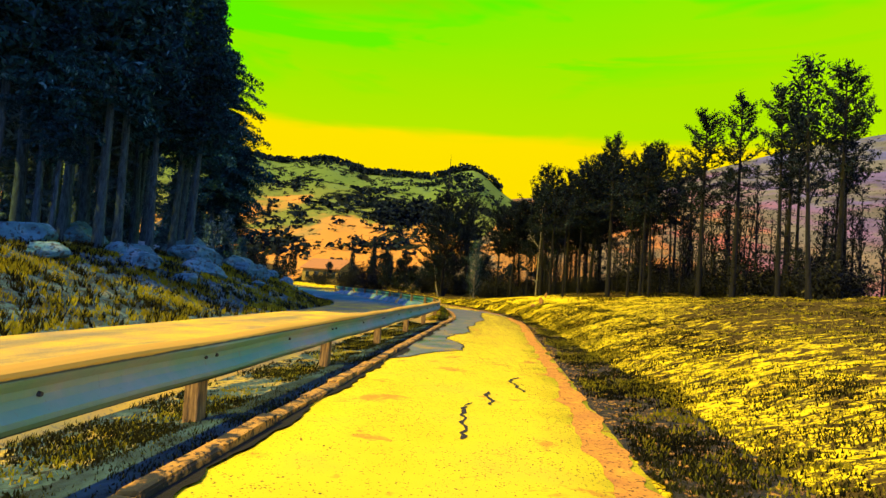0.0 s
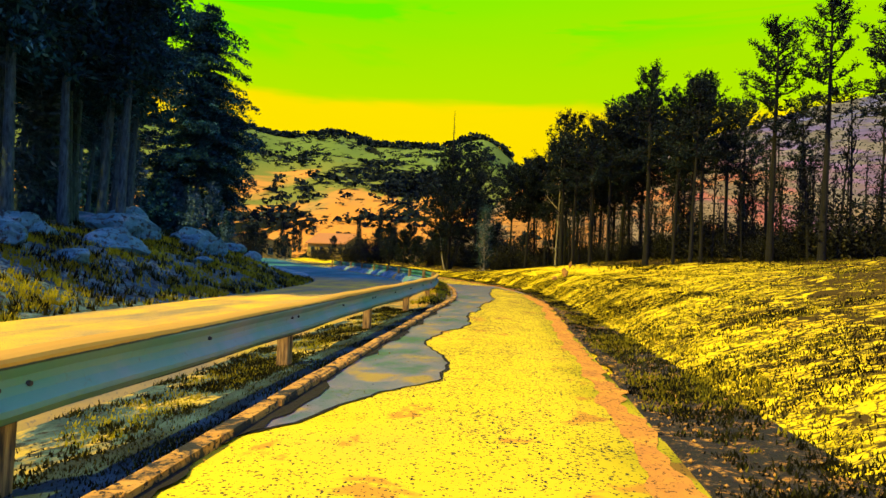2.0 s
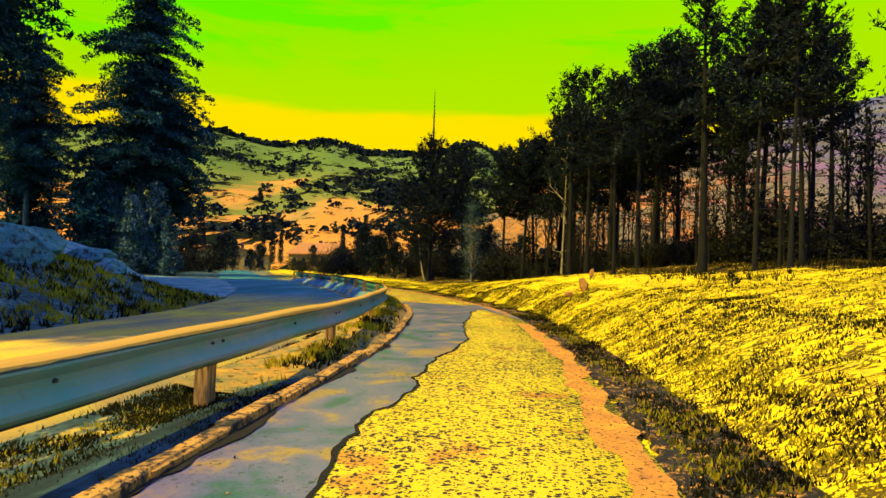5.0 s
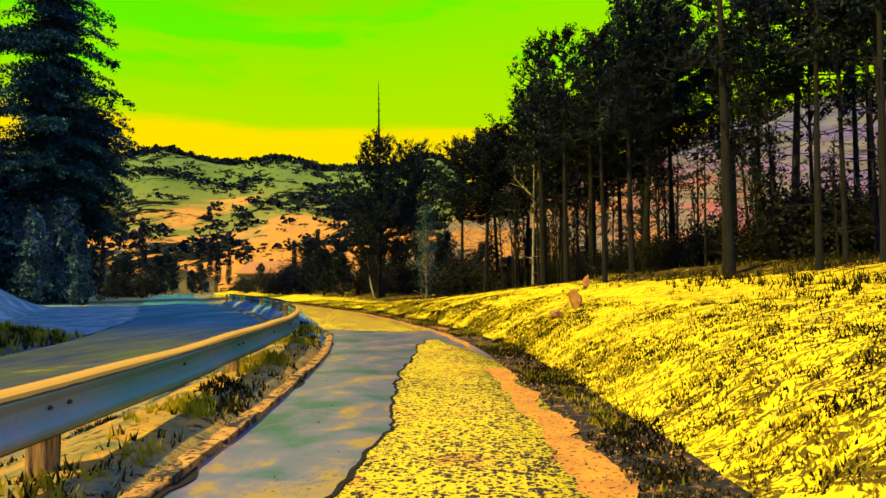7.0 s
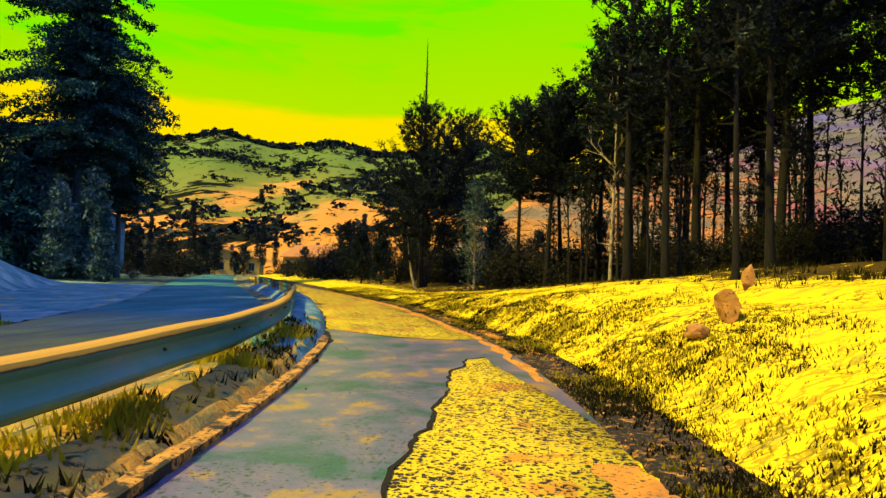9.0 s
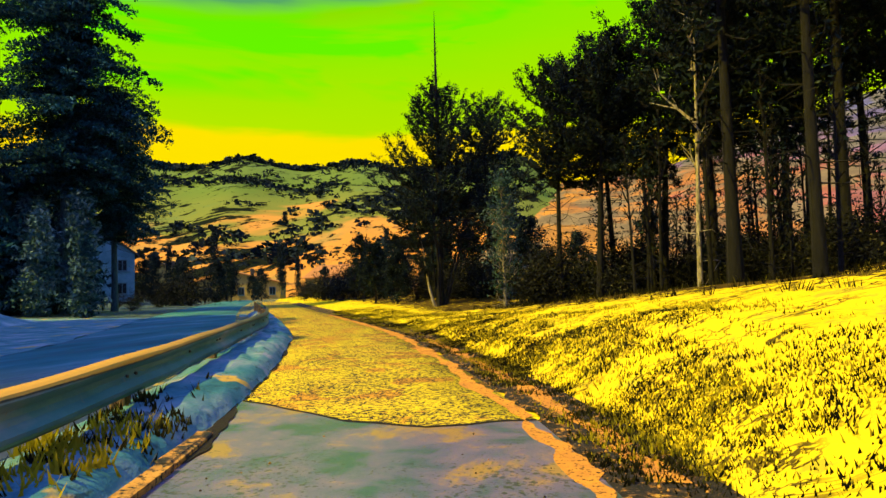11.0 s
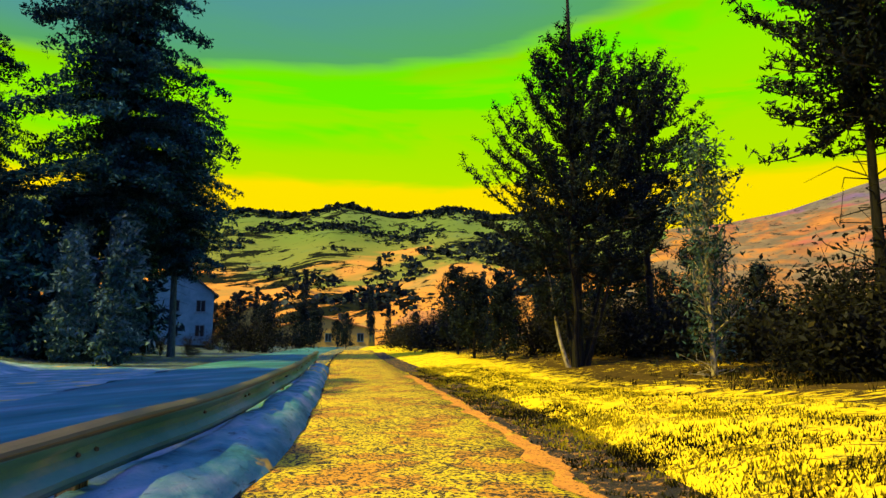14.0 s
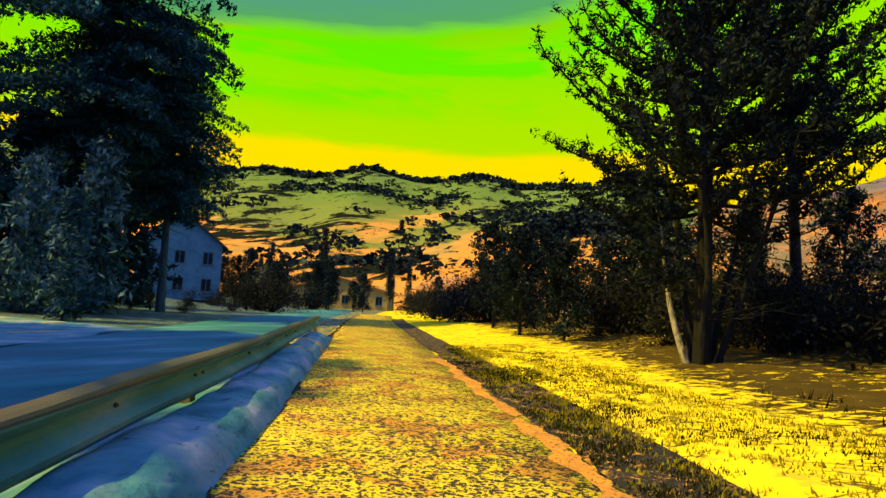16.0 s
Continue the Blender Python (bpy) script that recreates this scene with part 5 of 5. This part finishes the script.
def window(parent, x, z, wide, high, m):
    frame_bm = bmesh.new()
    for sx, sz, px, pz in ((wide + 0.1, 0.1, 0, high / 2), (wide + 0.1, 0.1, 0, -high / 2), (0.1, high - 0.1, -wide / 2, 0), (0.1, high - 0.1, wide / 2, 0), (0.06, high - 0.1, 0, 0)):
        box(frame_bm, sx, 0.1, sz, (px, 0.04, pz))
    win = part("window", frame_bm, TRIM, parent)
    win.matrix_basis = m @ pose(x, 0, z)
    pane = bmesh.new()
    box(pane, wide - 0.05, 0.02, high - 0.05, (0, 0.08, 0))
    part("pane", pane, GLASS, win)
    sill = bmesh.new()
    box(sill, wide + 0.24, 0.22, 0.05, (0, -0.05, -high / 2 - 0.075))
    part("sill", sill, TRIM, win)


def house(label, x, y, turn, wide, deep, high, gable, wall_mat, roof_mat, rows, z=None):
    """A gabled house; its front gable looks along its own -y."""
    root = tagged(empty("house", x, y, surface(x, y) - 0.1 if z is None else z, turn), label, "house")
    sides = [(pose(0, -deep / 2, 0), wide, gable), (pose(0, deep / 2, 0, 0, 0, 180), wide, gable), (pose(wide / 2 - 0.002, 0, 0, 0, 0, 90), deep - 0.5, 0), (pose(-wide / 2 + 0.002, 0, 0, 0, 0, -90), deep - 0.5, 0)]
    for m, length, rise in sides:
        n = max(2, int(length / 2.6))
        holes = []
        for zc in rows:
            for k in range(n):
                xc = -length / 2 + length * (k + 0.5) / n
                holes.append((xc - 0.5, zc - 0.65, xc + 0.5, zc + 0.65))
        bm = bmesh.new()
        wall_with_holes(bm, length, high, holes, 0.25, rise)
        part("wall", bm, wall_mat, root).matrix_basis = m
        for h in holes:
            window(root, (h[0] + h[2]) / 2, (h[1] + h[3]) / 2, 1.0, 1.3, m)
    bm = bmesh.new()
    over, t = 0.5, 0.18
    for s in (-1, 1):
        slope = math.atan2(gable, wide / 2)
        a = [(0, gable + high + 0.02), (s * (wide / 2 + over), high + 0.02 - over * gable / (wide / 2))]
        vs = [bm.verts.new((px, py, pz + dz)) for dz in (0, t) for py in (-deep / 2 - over, deep / 2 + over) for px, pz in a]
        for f in ((0, 1, 3, 2), (4, 6, 7, 5), (0, 4, 5, 1), (2, 3, 7, 6), (1, 5, 7, 3), (0, 2, 6, 4)):
            bm.faces.new([vs[i] for i in f])
    bmesh.ops.recalc_face_normals(bm, faces=bm.faces)
    roof = part("roof", bm, roof_mat, root)
    bm = bmesh.new()
    box(bm, 0.6, 0.6, 1.3, (wide * 0.15, deep * 0.1, high + gable + 0.1), 0.03)
    part("chimney", bm, ROOF, roof)
    return root


place_rocks()
house("two-storey house with blue shade in its wall colour, behind the trees", -60.6, 98.3, 46, 8.2, 9.0, 5.8, 3.2, WALL, ROOF, (1.6, 4.4))
house("low yellow house with dark roof in the village", -62.0, 134.0, 20, 16.0, 8.0, 3.0, 2.0, WARM_WALL, ORANGE_ROOF, (1.6,))
house("small yellow house with clay roof behind trees", -47.0, 146.0, 70, 8.0, 11.0, 3.2, 2.2, WARM_WALL, ORANGE_ROOF, (1.6,))
house("distant yellow house below the wooded hillside", -83.0, 142.0, 30, 9.0, 9.0, 4.0, 2.5, WARM_WALL, ROOF, (1.8,))


# ---- woods on the hills ----
def far_woods(name, spots, label, seed):
    """Ragged clumps of foliage, joined, too far and too many to count."""
    rng = np.random.RandomState(seed)
    row = np.repeat(np.array(spots), 16, 0)
    n = len(row)
    way = rng.normal(size=(n, 3))
    way /= np.linalg.norm(way, axis=1, keepdims=True)
    way *= rng.uniform(0.2, 1.0, (n, 1)) ** 0.5
    at = row[:, :3] + np.stack([way[:, 0] * row[:, 4], way[:, 1] * row[:, 4], row[:, 3] * (0.42 + 0.5 * way[:, 2])], -1)
    a = rng.normal(size=(n, 3)) * [1, 1, 0.55]
    a /= np.linalg.norm(a, axis=1, keepdims=True)
    b = np.cross(a, rng.normal(size=(n, 3)))
    b /= np.linalg.norm(b, axis=1, keepdims=True) + 1e-9
    s = (0.30 * row[:, 4] * rng.uniform(0.6, 1.5, n))[:, None]
    verts = np.stack([at - a * s, at + b * s * 0.8, at + a * s * 1.1, at - b * s * 0.7], 1)
    me = mesh_of(name, verts.reshape(-1, 3), np.arange(4 * n).reshape(n, 4))
    tagged(built(name, me, PINE), label, "woods", kind="stuff")


def plant_far():
    dice = random.Random(23)
    spots = []
    for k in range(1500):
        a = dice.uniform(-62, -3.5)
        g = dice.choice((0.96, 0.98, 1.0, 1.02))
        x, y, z = on_left(a, g)
        lump = 0.5 + 0.5 * math.sin(a * 1.1) * math.sin(a * 0.37 + 1)
        if dice.random() < 0.25 + 0.75 * lump:
            spots.append((x + dice.uniform(-3, 3), y + dice.uniform(-4, 4), z, dice.uniform(1.6, 4.0), dice.uniform(2.4, 4.6)))
    far_woods("ridge_woods", spots, "dark woods along the crest of the hill", 61)
    spots = []
    for k in range(95):
        a0, g0, n = dice.uniform(-60, -3), dice.uniform(0.12, 0.92), dice.randint(4, 26)
        for j in range(n):
            x, y, z = on_left(a0 + dice.gauss(0, 1.3), g0 + dice.gauss(0, 0.03))
            spots.append((x + dice.uniform(-3, 3), y + dice.uniform(-5, 5), z, dice.uniform(0.8, 3.0), dice.uniform(1.4, 3.6)))
    for k in range(260):
        a = dice.gauss(-10.9, 1.5)
        if abs(a + 10.9) > 3.9:
            continue
        x, y, z = on_left(a, 0.41 + dice.gauss(0, 0.010))
        mid = max(0.0, 1 - abs(a + 10.4) / 1.6)
        spots.append((x, y + dice.uniform(-3, 3), z, dice.uniform(3.5, 6) + 7 * mid, dice.uniform(2.2, 3.6)))
    far_woods("hillside_woods", spots, "dark clumps of trees scattered on the hillside", 62)
    spots = []
    for k in range(12):
        a0, g0, n = dice.uniform(-2, 30), dice.uniform(0.05, 0.6), dice.randint(3, 9)
        for j in range(n):
            x, y, z = on_right(a0 + dice.gauss(0, 1.2), g0 + dice.gauss(0, 0.02))
            spots.append((x, y, z, dice.uniform(0.6, 1.5), dice.uniform(0.8, 1.8)))
    far_woods("ochre_hill_scrub", spots, "sparse dark scrub on the ochre hillside", 63)
    slim = tagged(spruce(110, 15, 1.0, 1.5, 0.16, PINE, 0.7), "slim black conifer standing in the village", "tree", "slim village trees")
    put(slim, -85, 162, 1.05, 0, 2.0)
    for x, y, s in [(-109, 245, 1.35), (-58, 150, 0.55), (-72, 128, 0.6), (-50, 128, 0.55), (-66, 158, 0.7), (-40, 140, 0.6), (-92, 150, 0.6), (-77, 150, 0.55), (-33, 132, 0.7)]:
        again(slim, x, y, s, dice.uniform(0, 6), 1.5 if y < 200 else 12.0)


plant_far()


# ---- grass ----
def sow(name, count, d_range, y_range, high, mat, label, seed, lump=0.5, power=1.0, wide=0.016, fall=1, base=None):
    """Blades of grass in tufts, thicker where smooth noise is high."""
    rng = np.random.RandomState(seed)
    d = d_range[0] + (d_range[1] - d_range[0]) * rng.uniform(0, 1, count * 3) ** power
    y = rng.uniform(*y_range, count * 3)
    keep = wobble(d, y, 1.7, seed) + 0.7 * wobble(d, y, 5, seed + 1) + rng.normal(size=count * 3) * 0.5 > lump
    d, y = d[keep][:count], y[keep][:count]
    n = len(d)
    per = 6
    d, y = np.repeat(d, per) + rng.normal(size=n * per) * 0.035, np.repeat(y, per) + rng.normal(size=n * per) * 0.035
    x = centre(y) + d * stretch(y)
    z = (ground_z(d, y) if base is None else base(d, y)) - 0.01
    soil_z = np.interp(d, [1.5, 1.95, 2.25, 2.6], [0.004, 0.0, 0.05, 0.06])
    z = np.where((d > 1.5) & (d < 2.62), np.maximum(z, soil_z - 0.004), z)
    n *= per
    a = rng.uniform(0, 6.283, n)
    h = high * rng.uniform(0.4, 1.2, n)
    tip = np.stack([x + np.cos(a) * h * 0.5 * fall, y + np.sin(a) * h * 0.5 * fall, z + h], -1)
    half = wide * rng.uniform(0.5, 1.3, n)
    b = a + 1.57 + rng.normal(size=n) * 0.4
    left = np.stack([x - np.cos(b) * half, y - np.sin(b) * half, z], -1)
    right = np.stack([x + np.cos(b) * half, y + np.sin(b) * half, z], -1)
    me = mesh_of(name, np.stack([left, right, tip], 1).reshape(-1, 3), np.arange(3 * n).reshape(n, 3))
    tagged(built(name, me, mat), label, "grass", kind="stuff")


sow("near_meadow_grass", 250, (2.4, 8), (29, 62), 0.05, BLADE, "sparse pale grass on the lower field", 79, 0.1, 1.3, 0.016)
sow("field_grass", 4500, (2.4, 16), (-4, 30), 0.05, BLADE, "short pale yellow grass on the field", 71, -0.2, 1.3, 0.016)
sow("dark_field_grass", 9000, (2.5, 13), (-4, 30), 0.05, DARK_BLADE, "dark withered grass tufts on the field", 72, 0.2, 1.0, 0.010)
sow("ditch_grass", 9000, (1.75, 4.2), (-4, 30), 0.05, DARK_BLADE, "dark tangled grass in the shallow ditch", 73, 0.0, 1.0, 0.011)
sow("far_ditch_grass", 4500, (2.0, 4.0), (30, 64), 0.05, DARK_BLADE, "fine dark grass along the ditch", 93, 0.3, 1.25, 0.009)
sow("far_pale_grass", 3500, (2.1, 4.4), (30, 64), 0.05, BLADE, "fine yellow grass along the ditch", 94, 0.3, 1.2, 0.012)
sow("ditch_weeds", 2200, (2.1, 3.2), (31, 48), 0.07, DARK_BLADE, "dark withered weeds on the flank of the rise", 96, 0.25, 1.3, 0.009)
sow("crest_grass", 3000, (4.5, 12), (28, 56), 0.16, DARK_BLADE, "dark weeds on the crest of the rise before the bushes", 95, 0.2, 0.6, 0.012)
sow("bank_tufts", 420, (-2.15, -1.52), (22, 38), 0.10, DARK_BLADE, "dark tufts on the lumpy verge", 91, 0.5, 1.0, 0.016, 1, bank_height)
sow("pale_bank_tufts", 1000, (-2.3, -1.6), (21, 36), 0.12, BLADE, "pale yellow tufts on the lumpy verge", 92, 0.6, 1.0, 0.016, 1, bank_height)
sow("verge_grass", 11000, (-3.05, -1.56), (-4, 27), 0.05, DARK_BLADE, "dark tangled grass under the crash barrier", 74, 0.3, 1.0, 0.012)
sow("pale_verge_grass", 1600, (-2.75, -2.2), (-4, 24), 0.045, BLADE, "pale grass under the crash barrier", 75, 0.0, 1.0, 0.012)
sow("bank_grass", 3500, (-16, -7.7), (2, 37), 0.22, DARK_BLADE, "rough dark grass on the roadside bank", 76, 0.1, 1.0, 0.025)
sow("pale_bank_grass", 7000, (-14, -7.7), (2, 38), 0.16, BLADE, "tufts of pale grass on the roadside bank", 77, 0.4, 1.0, 0.02)


sow("pale_shoulder_grass", 4500, (1.6, 2.8), (-4, 62), 0.05, BLADE, "short yellow grass creeping over the soil shoulder", 85, 0.35, 0.8, 0.014)
sow("shoulder_grass", 8000, (1.55, 2.7), (-4, 60), 0.05, DARK_BLADE, "sparse dark weeds on the soil shoulder", 78, 0.5, 1.0, 0.012)


def scatter_stones():
    """Small loose stones on the soil shoulder and the path's edge."""
    rng = np.random.RandomState(81)
    base = np.array([(1, 0, 0), (0, 1, 0), (-1, 0, 0), (0, -1, 0), (0, 0, 1), (0, 0, -1)], float)
    tri = np.array([(0, 1, 4), (1, 2, 4), (2, 3, 4), (3, 0, 4), (1, 0, 5), (2, 1, 5), (3, 2, 5), (0, 3, 5)])
    n = 5000
    d = np.where(rng.uniform(0, 1, n) < 0.8, rng.uniform(1.5, 2.4, n), rng.uniform(-1.5, 1.5, n))
    y = rng.uniform(-4, 60, n)
    size = 0.005 + 0.017 * rng.uniform(0, 1, n) ** 2.5
    size = size * np.where(d < 1.5, 0.6, 1.0)
    x = centre(y) + d * stretch(y)
    v = base[None] * size[:, None, None] * rng.uniform(0.6, 1.3, (n, 6, 3)) + np.stack([x, y, np.full(n, 0.012)], -1)[:, None]
    f = (np.arange(n) * 6)[:, None, None] + tri[None]
    me = mesh_of("loose_gravel", v.reshape(-1, 3), f.reshape(-1, 3))
    tagged(built("loose_gravel", me, KERB), "loose small stones on the soil shoulder and path", "gravel", kind="stuff")


scatter_stones()
lay_kerb()
